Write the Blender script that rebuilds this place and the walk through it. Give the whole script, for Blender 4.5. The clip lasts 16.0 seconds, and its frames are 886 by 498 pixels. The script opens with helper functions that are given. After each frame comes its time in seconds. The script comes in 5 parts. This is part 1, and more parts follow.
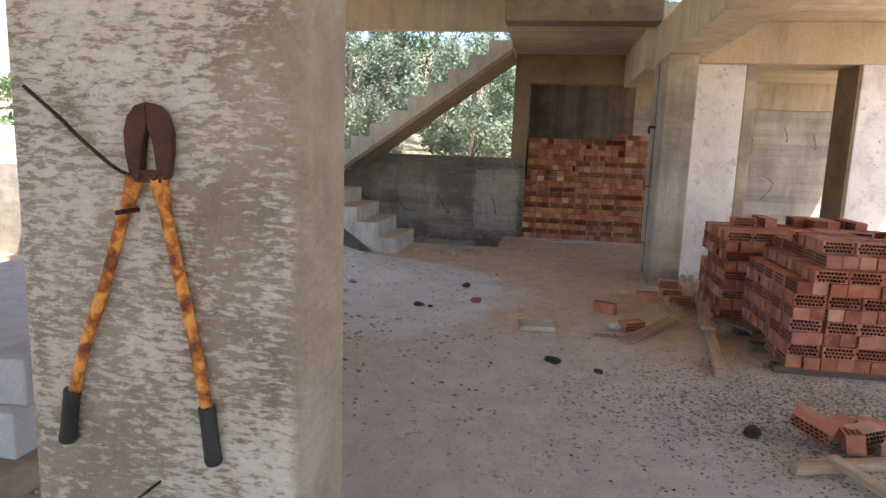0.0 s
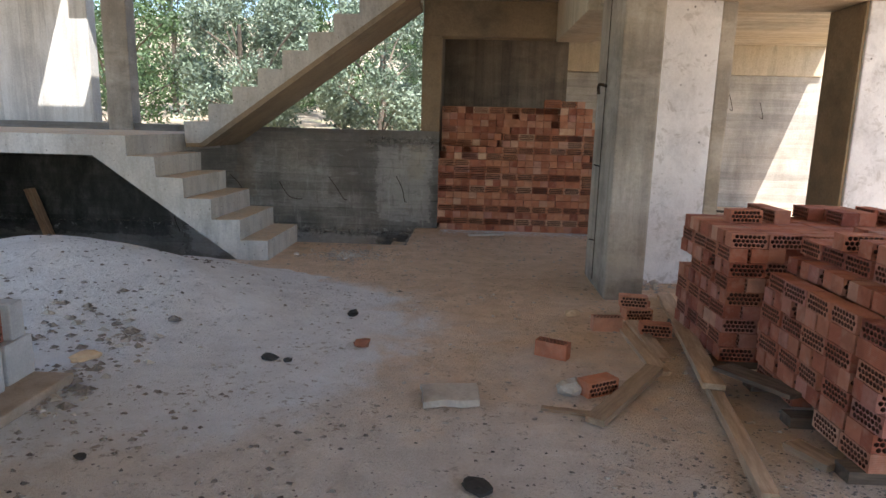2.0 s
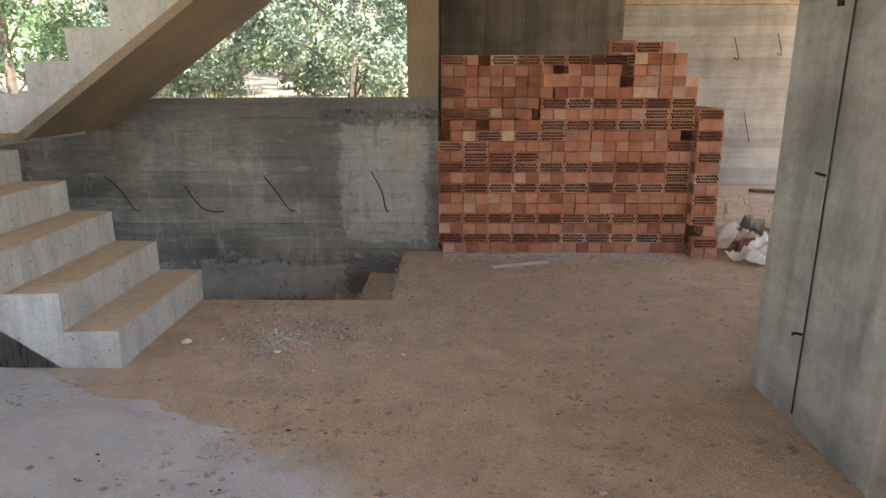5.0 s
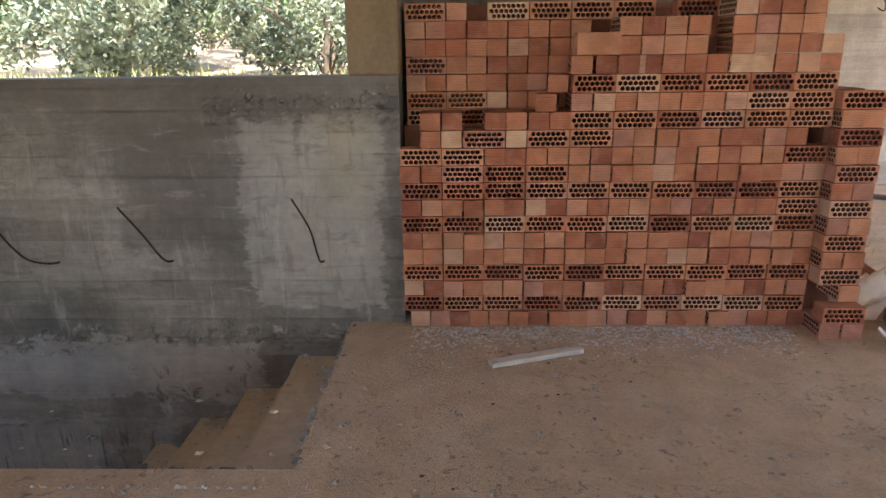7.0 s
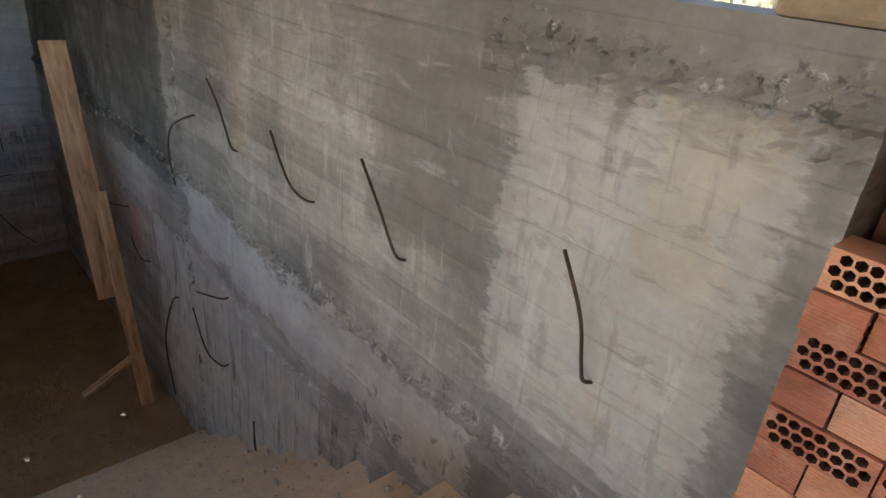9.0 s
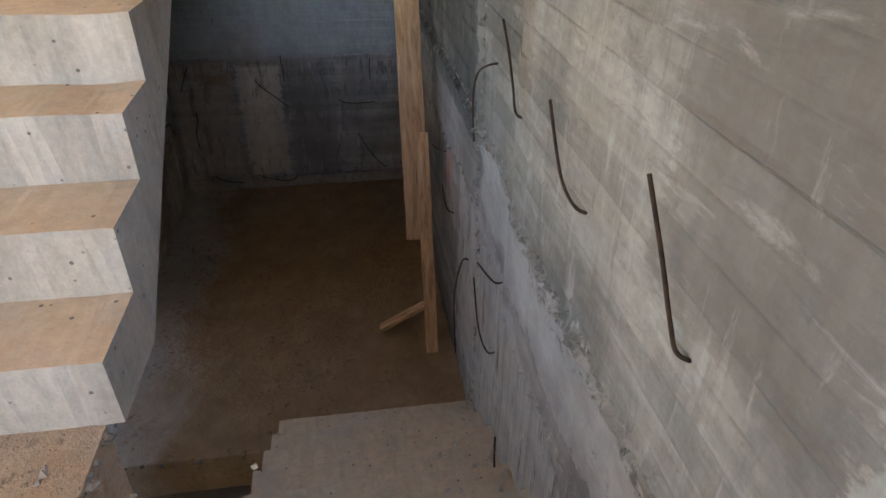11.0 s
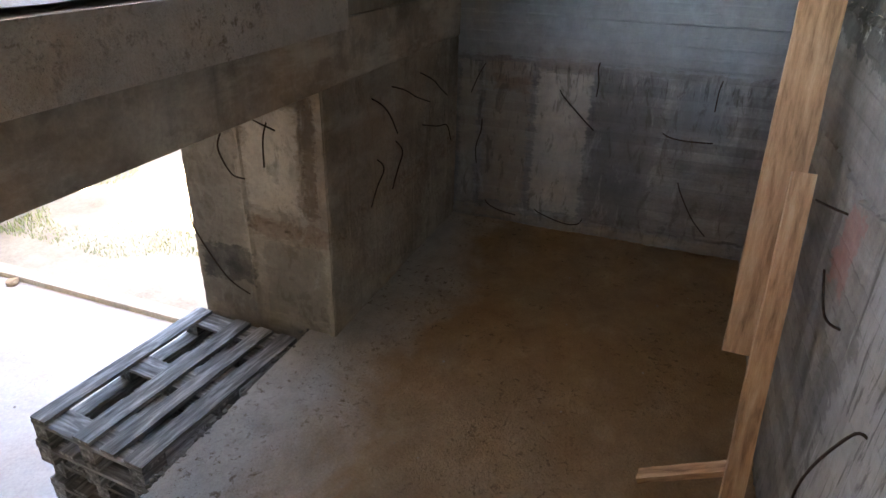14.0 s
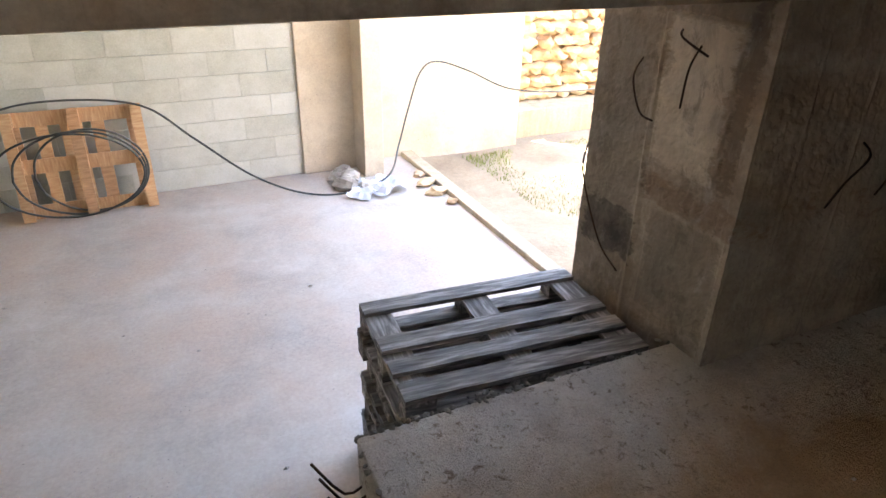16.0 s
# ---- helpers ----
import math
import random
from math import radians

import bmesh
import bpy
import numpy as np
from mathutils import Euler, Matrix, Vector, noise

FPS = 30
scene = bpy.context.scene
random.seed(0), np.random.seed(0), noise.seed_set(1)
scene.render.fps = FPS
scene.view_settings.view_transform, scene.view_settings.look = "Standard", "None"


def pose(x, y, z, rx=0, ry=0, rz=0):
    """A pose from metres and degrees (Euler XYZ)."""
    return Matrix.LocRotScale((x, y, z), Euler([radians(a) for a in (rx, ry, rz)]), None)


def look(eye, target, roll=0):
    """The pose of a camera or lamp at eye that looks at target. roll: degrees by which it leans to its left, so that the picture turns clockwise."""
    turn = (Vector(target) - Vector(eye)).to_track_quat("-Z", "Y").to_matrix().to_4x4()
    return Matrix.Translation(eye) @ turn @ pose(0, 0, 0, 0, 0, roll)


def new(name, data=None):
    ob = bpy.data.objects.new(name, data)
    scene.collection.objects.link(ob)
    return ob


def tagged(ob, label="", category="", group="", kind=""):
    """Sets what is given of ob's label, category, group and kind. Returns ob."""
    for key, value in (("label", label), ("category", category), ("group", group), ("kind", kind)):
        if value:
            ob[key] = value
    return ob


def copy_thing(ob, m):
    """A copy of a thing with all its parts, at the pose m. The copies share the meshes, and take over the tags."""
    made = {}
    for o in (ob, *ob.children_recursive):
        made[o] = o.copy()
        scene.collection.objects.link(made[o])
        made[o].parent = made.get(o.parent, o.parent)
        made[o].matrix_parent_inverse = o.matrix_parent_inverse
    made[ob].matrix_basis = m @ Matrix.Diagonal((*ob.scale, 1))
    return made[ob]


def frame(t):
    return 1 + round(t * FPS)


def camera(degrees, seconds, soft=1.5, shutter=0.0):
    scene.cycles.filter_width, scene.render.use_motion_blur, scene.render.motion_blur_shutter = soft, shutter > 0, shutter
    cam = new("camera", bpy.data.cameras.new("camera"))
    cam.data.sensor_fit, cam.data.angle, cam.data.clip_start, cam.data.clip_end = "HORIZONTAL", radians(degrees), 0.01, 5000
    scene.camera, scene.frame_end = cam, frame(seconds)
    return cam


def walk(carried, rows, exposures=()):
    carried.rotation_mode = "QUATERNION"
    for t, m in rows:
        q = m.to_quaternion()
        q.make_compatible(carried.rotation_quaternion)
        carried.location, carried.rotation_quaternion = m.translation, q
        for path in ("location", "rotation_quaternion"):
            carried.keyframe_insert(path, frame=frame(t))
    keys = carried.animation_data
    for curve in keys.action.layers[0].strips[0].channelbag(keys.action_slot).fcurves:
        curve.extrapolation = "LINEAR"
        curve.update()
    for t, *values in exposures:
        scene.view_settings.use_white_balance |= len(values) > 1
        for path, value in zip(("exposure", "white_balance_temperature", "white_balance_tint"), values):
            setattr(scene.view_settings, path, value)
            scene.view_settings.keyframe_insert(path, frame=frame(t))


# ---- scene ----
cam = camera(69.6, 16.0)
PATH = [
    (0, (0.071, 1.427, 1.314), (-0.245, 3.376, 0.992), 2.0),
    (0.5, (0.082, 1.857, 1.318), (-0.083, 3.823, 0.985), 2.1),
    (1, (0.094, 2.321, 1.322), (0.007, 4.289, 0.978), 1.8),
    (1.5, (0.131, 2.805, 1.292), (0.054, 4.771, 0.933), 1.6),
    (2, (0.099, 3.295, 1.243), (0.02, 5.256, 0.86), 1.5),
    (2.5, (0.033, 3.776, 1.254), (-0.05, 5.73, 0.837), 1.3),
    (3, (-0.044, 4.268, 1.237), (-0.142, 6.216, 0.795), 1.2),
    (3.5, (-0.146, 4.759, 1.266), (-0.237, 6.7, 0.793), 1.0),
    (6, (-0.185, 7.107, 1.273), (-0.184, 9.034, 0.738), -0.6),
    (6.5, (-0.091, 7.601, 1.279), (-0.088, 9.521, 0.717), -0.6),
    (7, (-0.033, 8.084, 1.243), (-0.08, 9.996, 0.66), -0.7),
    (7.5, (0.027, 8.567, 1.286), (-0.159, 10.447, 0.628), -0.8),
    (8, (0.076, 9.028, 1.256), (-0.415, 10.828, 0.536), 1.2),
    (8.5, (0.006, 9.474, 1.228), (-0.857, 11.095, 0.436), 2.9),
    (9, (-0.024, 9.816, 1.218), (-1.338, 11.051, 0.354), 5.9),
    (9.5, (-0.118, 10.047, 1.178), (-1.691, 10.837, 0.229), 7.1),
    (10, (-0.258, 10.234, 1.168), (-1.904, 10.738, 0.149), 3.8),
    (12.5, (-1.309, 10.436, 0.762), (-3.001, 10.526, -0.3), 1.1),
    (13, (-1.57, 10.455, 0.584), (-3.294, 10.432, -0.43), 1.1),
    (13.5, (-1.827, 10.391, 0.394), (-3.569, 10.141, -0.555), 0.7),
    (14, (-2.071, 10.364, 0.226), (-3.742, 9.747, -0.684), 1.4),
    (14.5, (-2.304, 10.322, 0.069), (-3.813, 9.381, -0.846), 0.8),
    (15, (-2.496, 10.287, -0.062), (-3.757, 9.039, -0.983), 1.0),
    (15.5, (-2.705, 10.257, -0.191), (-3.715, 8.796, -1.111), 1.2),
    (16, (-2.91, 10.186, -0.344), (-3.669, 8.579, -1.262), 1.1),
]
walk(cam, [(t, look(eye, target, roll)) for t, eye, target, roll in PATH],
     exposures=[(0, 1.5, 6500, 14), (0.5, 1.68, 6350, 13), (0.7, 1.75, 6300, 12), (1.0, 1.85, 6250, 12), (1.5, 1.62, 6250, 12), (2.0, 1.45, 6250, 11), (2.5, 1.5, 6250, 11), (3.0, 1.72, 6280, 11), (3.5, 2.12, 6300, 11), (6, 2.25, 6750, 13), (7.5, 2.38, 6800, 15), (8.5, 3.05, 6800, 14), (9, 3.1, 6800, 15), (10, 3.2, 6800, 15),
                (12.5, 4.35, 6600, 13), (13.0, 4.7, 6750, 13), (13.5, 4.6, 6900, 14), (14.5, 4.1, 7000, 14), (15.5, 4.15, 7300, 15), (16, 4.15, 7450, 15)])

# ---- world and light ----
SUN_EL, SUN_AZ = radians(60.7), radians(144)      # azimuth from +y towards +x
world = bpy.data.worlds.new("world")
scene.world = world
world.use_nodes = True
wn = world.node_tree.nodes
sky = wn.new("ShaderNodeTexSky")
sky.sky_type, sky.sun_disc = "NISHITA", False
sky.sun_elevation, sky.sun_rotation = SUN_EL, SUN_AZ
world.node_tree.links.new(sky.outputs[0], wn["Background"].inputs[0])
wn["Background"].inputs[1].default_value = 0.15
sun_data = bpy.data.lights.new("sun", "SUN")
sun_data.energy, sun_data.angle, sun_data.color = 5.0, radians(0.5), (1.0, 0.955, 0.89)
sun = new("sun", sun_data)
sun_way = Vector((math.sin(SUN_AZ) * math.cos(SUN_EL), math.cos(SUN_AZ) * math.cos(SUN_EL), math.sin(SUN_EL)))
sun.matrix_world = look(sun_way * 60, (0, 0, 0))


# ---- materials ----
def node_mat(name, rough=0.9):
    m = bpy.data.materials.new(name)
    m.use_nodes = True
    b = m.node_tree.nodes["Principled BSDF"]
    b.inputs["Roughness"].default_value = rough
    return m, m.node_tree.nodes, m.node_tree.links, b


def coords(n, l, space="world", scale=(1, 1, 1)):
    mp = n.new("ShaderNodeMapping")
    mp.inputs["Scale"].default_value = scale
    if space == "world":
        l.new(n.new("ShaderNodeNewGeometry").outputs["Position"], mp.inputs[0])
    else:
        l.new(n.new("ShaderNodeTexCoord").outputs["Object"], mp.inputs[0])
    return mp.outputs[0]


def noise_tex(n, l, vec, scale, detail=6, rough=0.6, distort=0.0):
    t = n.new("ShaderNodeTexNoise")
    t.inputs["Scale"].default_value, t.inputs["Detail"].default_value = scale, detail
    t.inputs["Roughness"].default_value, t.inputs["Distortion"].default_value = rough, distort
    l.new(vec, t.inputs["Vector"])
    return t.outputs["Fac"]


def ramp(n, l, fac, stops):
    r = n.new("ShaderNodeValToRGB")
    while len(r.color_ramp.elements) < len(stops):
        r.color_ramp.elements.new(0.5)
    for e, (p, c) in zip(r.color_ramp.elements, stops):
        e.position = p
        e.color = (*c, 1) if len(c) == 3 else c
    l.new(fac, r.inputs[0])
    return r.outputs[0]


def mixed(n, l, fac, a, b, mode="MIX"):
    m = n.new("ShaderNodeMix")
    m.data_type, m.blend_type = "RGBA", mode
    for sock, v in ((m.inputs[0], fac), (m.inputs[6], a), (m.inputs[7], b)):
        if isinstance(v, (int, float)):
            sock.default_value = v
        elif isinstance(v, tuple):
            sock.default_value = (*v, 1)
        else:
            l.new(v, sock)
    return m.outputs[2]


def maths(n, l, op, a, b=0.0):
    m = n.new("ShaderNodeMath")
    m.operation = op
    for sock, v in ((m.inputs[0], a), (m.inputs[1], b)):
        if isinstance(v, (int, float)):
            sock.default_value = v
        else:
            l.new(v, sock)
    return m.outputs[0]


def bumped(n, l, b, height, strength=0.4, dist=0.01):
    k = n.new("ShaderNodeBump")
    k.inputs["Strength"].default_value, k.inputs["Distance"].default_value = strength, dist
    l.new(height, k.inputs["Height"])
    l.new(k.outputs[0], b.inputs["Normal"])


def grey(v):
    return (v, v, v)


def concrete(name, light, dark, warm=(0.42, 0.33, 0.2), warm_amount=0.4, boards=None, streaks=(7, 7, 1.0), bump=0.5, blotch=0.0, pitted=0.5, pit_scale=26, wobble=0.25, shift=0.0):
    """Cast concrete with cement stains, pin holes and, where asked, the marks of its shutter boards along an axis."""
    m, n, l, b = node_mat(name, 0.88)
    p = coords(n, l)
    big = noise_tex(n, l, p, 1.3, 8, 0.65, 0.4)
    col = ramp(n, l, big, [(0.3, dark), (0.52, tuple((x + y) / 2 for x, y in zip(light, dark))), (0.72, light)])
    st = noise_tex(n, l, coords(n, l, scale=streaks), 1.0, 7, 0.7, 0.2)
    col = mixed(n, l, ramp(n, l, st, [(0.45, grey(0)), (0.7, grey(0.6))]), col, tuple(v * 0.55 for v in dark))
    wm = noise_tex(n, l, p, 0.8, 5, 0.6)
    col = mixed(n, l, maths(n, l, "MULTIPLY", ramp(n, l, wm, [(0.42, grey(0)), (0.62, grey(1))]), warm_amount), col, warm)
    fine = noise_tex(n, l, p, 45, 6, 0.7)
    col = mixed(n, l, 0.35, col, ramp(n, l, fine, [(0.3, grey(0.35)), (0.7, grey(0.75))]), "OVERLAY")
    pits = n.new("ShaderNodeTexVoronoi")
    pits.inputs["Scale"].default_value = pit_scale
    l.new(p, pits.inputs["Vector"])
    hole = ramp(n, l, pits.outputs["Distance"], [(0.06, grey(0)), (0.14, grey(1))])
    some = ramp(n, l, noise_tex(n, l, p, 2.4, 5, 0.7), [(0.48, grey(0)), (0.6, grey(1))])
    col = mixed(n, l, maths(n, l, "MULTIPLY", maths(n, l, "MULTIPLY", maths(n, l, "SUBTRACT", 1.0, hole), some), pitted), col, (0.06, 0.055, 0.05))
    if blotch:
        wet = ramp(n, l, noise_tex(n, l, coords(n, l, scale=(1, 1, 1.3)), 1.5, 9, 0.66, 0.1), [(0.5, grey(0)), (0.56, grey(0.7)), (0.68, grey(1))])
        col = mixed(n, l, maths(n, l, "MULTIPLY", wet, blotch), col, tuple(v * 0.62 for v in dark))
        lime = ramp(n, l, noise_tex(n, l, coords(n, l, scale=(1.0, 1.0, 3.2)), 1.3, 10, 0.7, 0.1), [(0.5, grey(0)), (0.6, grey(0.6)), (0.72, grey(1))])
        col = mixed(n, l, maths(n, l, "MULTIPLY", lime, blotch), col, tuple(v * 1.18 for v in light))
    height = mixed(n, l, 0.5, fine, big)
    height = mixed(n, l, 0.25, height, hole, "MULTIPLY")
    if boards:
        sc = [0.15, 0.15, 0.15]
        sc["xyz".index(boards[0])] = 1.0 / boards[1]
        q = coords(n, l, scale=tuple(sc))
        sep = n.new("ShaderNodeSeparateXYZ")
        l.new(q, sep.inputs[0])
        along = sep.outputs["xyz".index(boards[0])]
        wob = maths(n, l, "MULTIPLY", noise_tex(n, l, p, 0.7, 3), wobble)
        along = maths(n, l, "ADD", maths(n, l, "ADD", along, wob), shift)
        frac = maths(n, l, "FRACT", along)
        edge = maths(n, l, "MINIMUM", frac, maths(n, l, "SUBTRACT", 1.0, frac))
        line = ramp(n, l, edge, [(0.0, grey(0)), (0.05, grey(1))])
        cell = n.new("ShaderNodeTexWhiteNoise")
        cell.noise_dimensions = "1D"
        l.new(maths(n, l, "FLOOR", along), cell.inputs["W"])
        col = mixed(n, l, 0.42, col, ramp(n, l, cell.outputs["Value"], [(0, grey(0.32)), (1, grey(0.68))]), "OVERLAY")
        gr = [22, 22, 22]
        for ax in "xyz":
            if ax != boards[0]:
                gr["xyz".index(ax)] = 1.2
        grain = noise_tex(n, l, coords(n, l, scale=tuple(gr)), 1.0, 6, 0.7)
        col = mixed(n, l, 0.35, col, ramp(n, l, grain, [(0.3, grey(0.3)), (0.7, grey(0.7))]), "OVERLAY")
        height = mixed(n, l, 0.6, height, line, "MULTIPLY")
        col = mixed(n, l, maths(n, l, "MULTIPLY", maths(n, l, "MULTIPLY", maths(n, l, "SUBTRACT", 1.0, line), some), 0.45), col, tuple(v * 0.5 for v in dark))
    l.new(col, b.inputs["Base Color"])
    bumped(n, l, b, height, bump, 0.012)
    return m


def simple(name, stops, scale=8, rough=0.8, bump=0.3, fine=60, metal=0.0, stretch=(1, 1, 1), space="object", rand=0.0, dist=0.006):
    """Two scales of noise through a ramp of colours, with relief; rand varies it from object to object."""
    m, n, l, b = node_mat(name, rough)
    p = coords(n, l, space, stretch)
    if rand:
        add = n.new("ShaderNodeVectorMath")
        l.new(p, add.inputs[0])
        info = n.new("ShaderNodeObjectInfo")
        comb = n.new("ShaderNodeCombineXYZ")
        l.new(maths(n, l, "MULTIPLY", info.outputs["Random"], 37.0), comb.inputs[0])
        l.new(comb.outputs[0], add.inputs[1])
        p = add.outputs[0]
    a = noise_tex(n, l, p, scale, 6, 0.6, 0.3)
    f = noise_tex(n, l, p, fine, 5, 0.7)
    col = ramp(n, l, a, stops)
    col = mixed(n, l, 0.4, col, ramp(n, l, f, [(0.3, grey(0.35)), (0.7, grey(0.68))]), "OVERLAY")
    if rand:
        tone = ramp(n, l, info.outputs["Random"], [(0, grey(0.5 - rand)), (1, grey(0.5 + rand))])
        col = mixed(n, l, 1.0, col, tone, "OVERLAY")
    l.new(col, b.inputs["Base Color"])
    b.inputs["Metallic"].default_value = metal
    bumped(n, l, b, mixed(n, l, 0.5, a, f), bump, dist)
    return m


M_WALL = concrete("concrete_board_wall", (0.37, 0.35, 0.32), (0.115, 0.11, 0.103), warm=(0.33, 0.28, 0.2), warm_amount=0.3, boards=("z", 0.1), streaks=(3.5, 3.5, 0.5), blotch=0.4, wobble=0.06, shift=-0.22)


def smeared_or_shaded(m, axis, a0, a1, z0, z1, rough, tone, amount):
    """A smear of another tone, stain or painted shade, with a ragged outline on a wall that runs along x or y."""
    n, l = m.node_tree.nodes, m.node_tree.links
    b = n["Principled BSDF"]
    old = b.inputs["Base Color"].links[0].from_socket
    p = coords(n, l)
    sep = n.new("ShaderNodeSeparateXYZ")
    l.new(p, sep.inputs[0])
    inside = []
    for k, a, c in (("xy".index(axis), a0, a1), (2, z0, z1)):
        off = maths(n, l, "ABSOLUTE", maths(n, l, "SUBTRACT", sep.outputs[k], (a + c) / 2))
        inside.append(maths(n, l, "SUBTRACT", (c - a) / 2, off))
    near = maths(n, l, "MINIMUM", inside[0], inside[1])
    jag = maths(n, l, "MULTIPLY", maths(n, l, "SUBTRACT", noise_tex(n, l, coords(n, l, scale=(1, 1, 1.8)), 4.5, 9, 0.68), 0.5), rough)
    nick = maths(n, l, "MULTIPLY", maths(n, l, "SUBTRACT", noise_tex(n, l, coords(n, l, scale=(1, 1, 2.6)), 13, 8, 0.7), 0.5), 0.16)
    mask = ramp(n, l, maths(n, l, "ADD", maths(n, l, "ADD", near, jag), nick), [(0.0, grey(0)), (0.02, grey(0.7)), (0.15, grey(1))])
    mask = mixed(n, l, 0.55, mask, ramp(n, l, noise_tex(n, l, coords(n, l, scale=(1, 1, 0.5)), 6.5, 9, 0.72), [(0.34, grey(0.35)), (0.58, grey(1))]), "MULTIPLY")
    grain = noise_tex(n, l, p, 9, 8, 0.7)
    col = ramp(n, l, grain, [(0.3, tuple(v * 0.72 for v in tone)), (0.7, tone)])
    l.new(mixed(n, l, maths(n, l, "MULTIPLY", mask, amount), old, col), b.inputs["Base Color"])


def pocked(m, axis, a0, a1, z0, z1, scale, amount, tone=(0.045, 0.04, 0.034), stretch=(1, 1, 1)):
    """Ragged pits and cracks in a strip of cast wall, their shade painted dark."""
    n, l = m.node_tree.nodes, m.node_tree.links
    b = n["Principled BSDF"]
    old = b.inputs["Base Color"].links[0].from_socket
    p = coords(n, l)
    sep = n.new("ShaderNodeSeparateXYZ")
    l.new(p, sep.inputs[0])
    near = None
    for k, a, c in (("xy".index(axis), a0, a1), (2, z0, z1)):
        off = maths(n, l, "ABSOLUTE", maths(n, l, "SUBTRACT", sep.outputs[k], (a + c) / 2))
        one = maths(n, l, "SUBTRACT", (c - a) / 2, off)
        near = one if near is None else maths(n, l, "MINIMUM", near, one)
    way = maths(n, l, "MULTIPLY", maths(n, l, "SUBTRACT", noise_tex(n, l, p, 2.2, 5, 0.6), 0.5), 0.25)
    zone = ramp(n, l, maths(n, l, "ADD", near, way), [(0.0, grey(0)), (0.06, grey(1))])
    pit = ramp(n, l, noise_tex(n, l, coords(n, l, scale=stretch), scale, 7, 0.7, 0.6), [(0.55, grey(0)), (0.62, grey(1))])
    lit = ramp(n, l, noise_tex(n, l, coords(n, l, scale=stretch), scale * 0.8, 7, 0.7, 0.4), [(0.58, grey(0)), (0.68, grey(0.7))])
    col = mixed(n, l, maths(n, l, "MULTIPLY", maths(n, l, "MULTIPLY", zone, lit), amount), old, (0.60, 0.575, 0.54))
    l.new(mixed(n, l, maths(n, l, "MULTIPLY", maths(n, l, "MULTIPLY", zone, pit), amount), col, tone), b.inputs["Base Color"])


for a in (("x", -1.62, -1.03, 0.38, 1.04, 0.30, (0.165, 0.145, 0.12), 0.7), ("x", -1.03, -0.37, 0.08, 0.99, 0.22, (0.50, 0.475, 0.43), 0.75), ("x", -0.66, -0.44, 0.55, 1.0, 0.3, (0.42, 0.35, 0.24), 0.5),
          ("x", -0.775, -0.725, 0.8, 1.01, 0.08, (0.17, 0.15, 0.12), 0.8), ("x", -0.36, -0.28, -0.1, 1.02, 0.10, (0.13, 0.12, 0.11), 0.75), ("x", -7.0, -0.28, 1.0, 1.3, 0.2, (0.17, 0.155, 0.135), 0.6),
          ("x", -0.69, -0.63, 0.2, 0.3, 0.1, (0.36, 0.25, 0.14), 0.5), ("x", -3.4, -1.0, -0.42, -0.08, 0.35, (0.60, 0.565, 0.52), 0.55), ("x", -4.1, -1.9, -1.9, -0.5, 0.5, (0.52, 0.495, 0.46), 0.6),
          # first row paints the shade under the landing near-black on the wall
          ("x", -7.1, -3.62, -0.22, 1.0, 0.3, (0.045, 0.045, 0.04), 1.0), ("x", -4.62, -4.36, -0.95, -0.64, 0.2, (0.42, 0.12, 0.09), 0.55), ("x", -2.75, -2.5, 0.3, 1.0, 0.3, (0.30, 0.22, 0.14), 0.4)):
    smeared_or_shaded(M_WALL, *a)
for a in ((-7.0, -0.5, -0.17, 0.02, 16, 0.75), (-3.55, -3.38, -2.1, 1.0, 14, 0.8), (-4.2, -1.6, -2.2, -0.58, 7, 0.7, (0.06, 0.055, 0.048), (3.2, 1, 0.35)), (-1.7, -0.5, -1.2, -0.2, 9, 0.6), (-1.15, -0.3, 0.99, 1.12, 26, 0.85),
          (-3.4, -0.4, 0.0, 1.0, 5, 0.32, (0.12, 0.105, 0.09), (1.0, 1, 4.0)), (-3.4, -0.4, -0.1, 1.0, 6, 0.35, (0.15, 0.13, 0.11), (3.0, 1, 0.5))):
    pocked(M_WALL, "x", *a)
M_PIERFACE = concrete("stained_pier_face", (0.52, 0.46, 0.385), (0.26, 0.22, 0.175), warm=(0.4, 0.28, 0.18), warm_amount=0.5, streaks=(3, 3, 1), blotch=0.4)
for a in ((7.55, 8.03, -2.05, -0.68, 0.25, (0.24, 0.215, 0.185), 0.65), (8.06, 8.44, -1.31, -0.66, 0.08, (0.74, 0.65, 0.53), 0.95), (8.45, 8.55, -1.32, -0.56, 0.08, (0.13, 0.08, 0.045), 0.95), (8.06, 8.6, -1.5, -1.36, 0.14, (0.22, 0.125, 0.08), 0.75),
          (8.12, 8.57, -2.02, -1.5, 0.12, (0.215, 0.195, 0.165), 0.75), (7.64, 8.06, -1.87, -1.60, 0.2, (0.03, 0.03, 0.032), 0.9), (7.95, 8.5, -0.68, -0.54, 0.12, (0.12, 0.095, 0.07), 0.7)):
    smeared_or_shaded(M_PIERFACE, "y", *a)
pocked(M_PIERFACE, "y", 7.6, 8.62, -2.1, -0.55, 9, 0.35, (0.09, 0.065, 0.045), (1, 1, 0.6))
pocked(M_PIERFACE, "x", -7.1, -4.9, -2.15, -0.55, 4, 0.3, (0.10, 0.08, 0.06), (1.8, 1, 0.5))
M_BACK = concrete("panelled_back_wall", (0.40, 0.395, 0.385), (0.19, 0.19, 0.19), warm=(0.36, 0.28, 0.2), warm_amount=0.3, boards=("z", 0.075), streaks=(5, 5, 0.8), blotch=0.35, wobble=0.1)
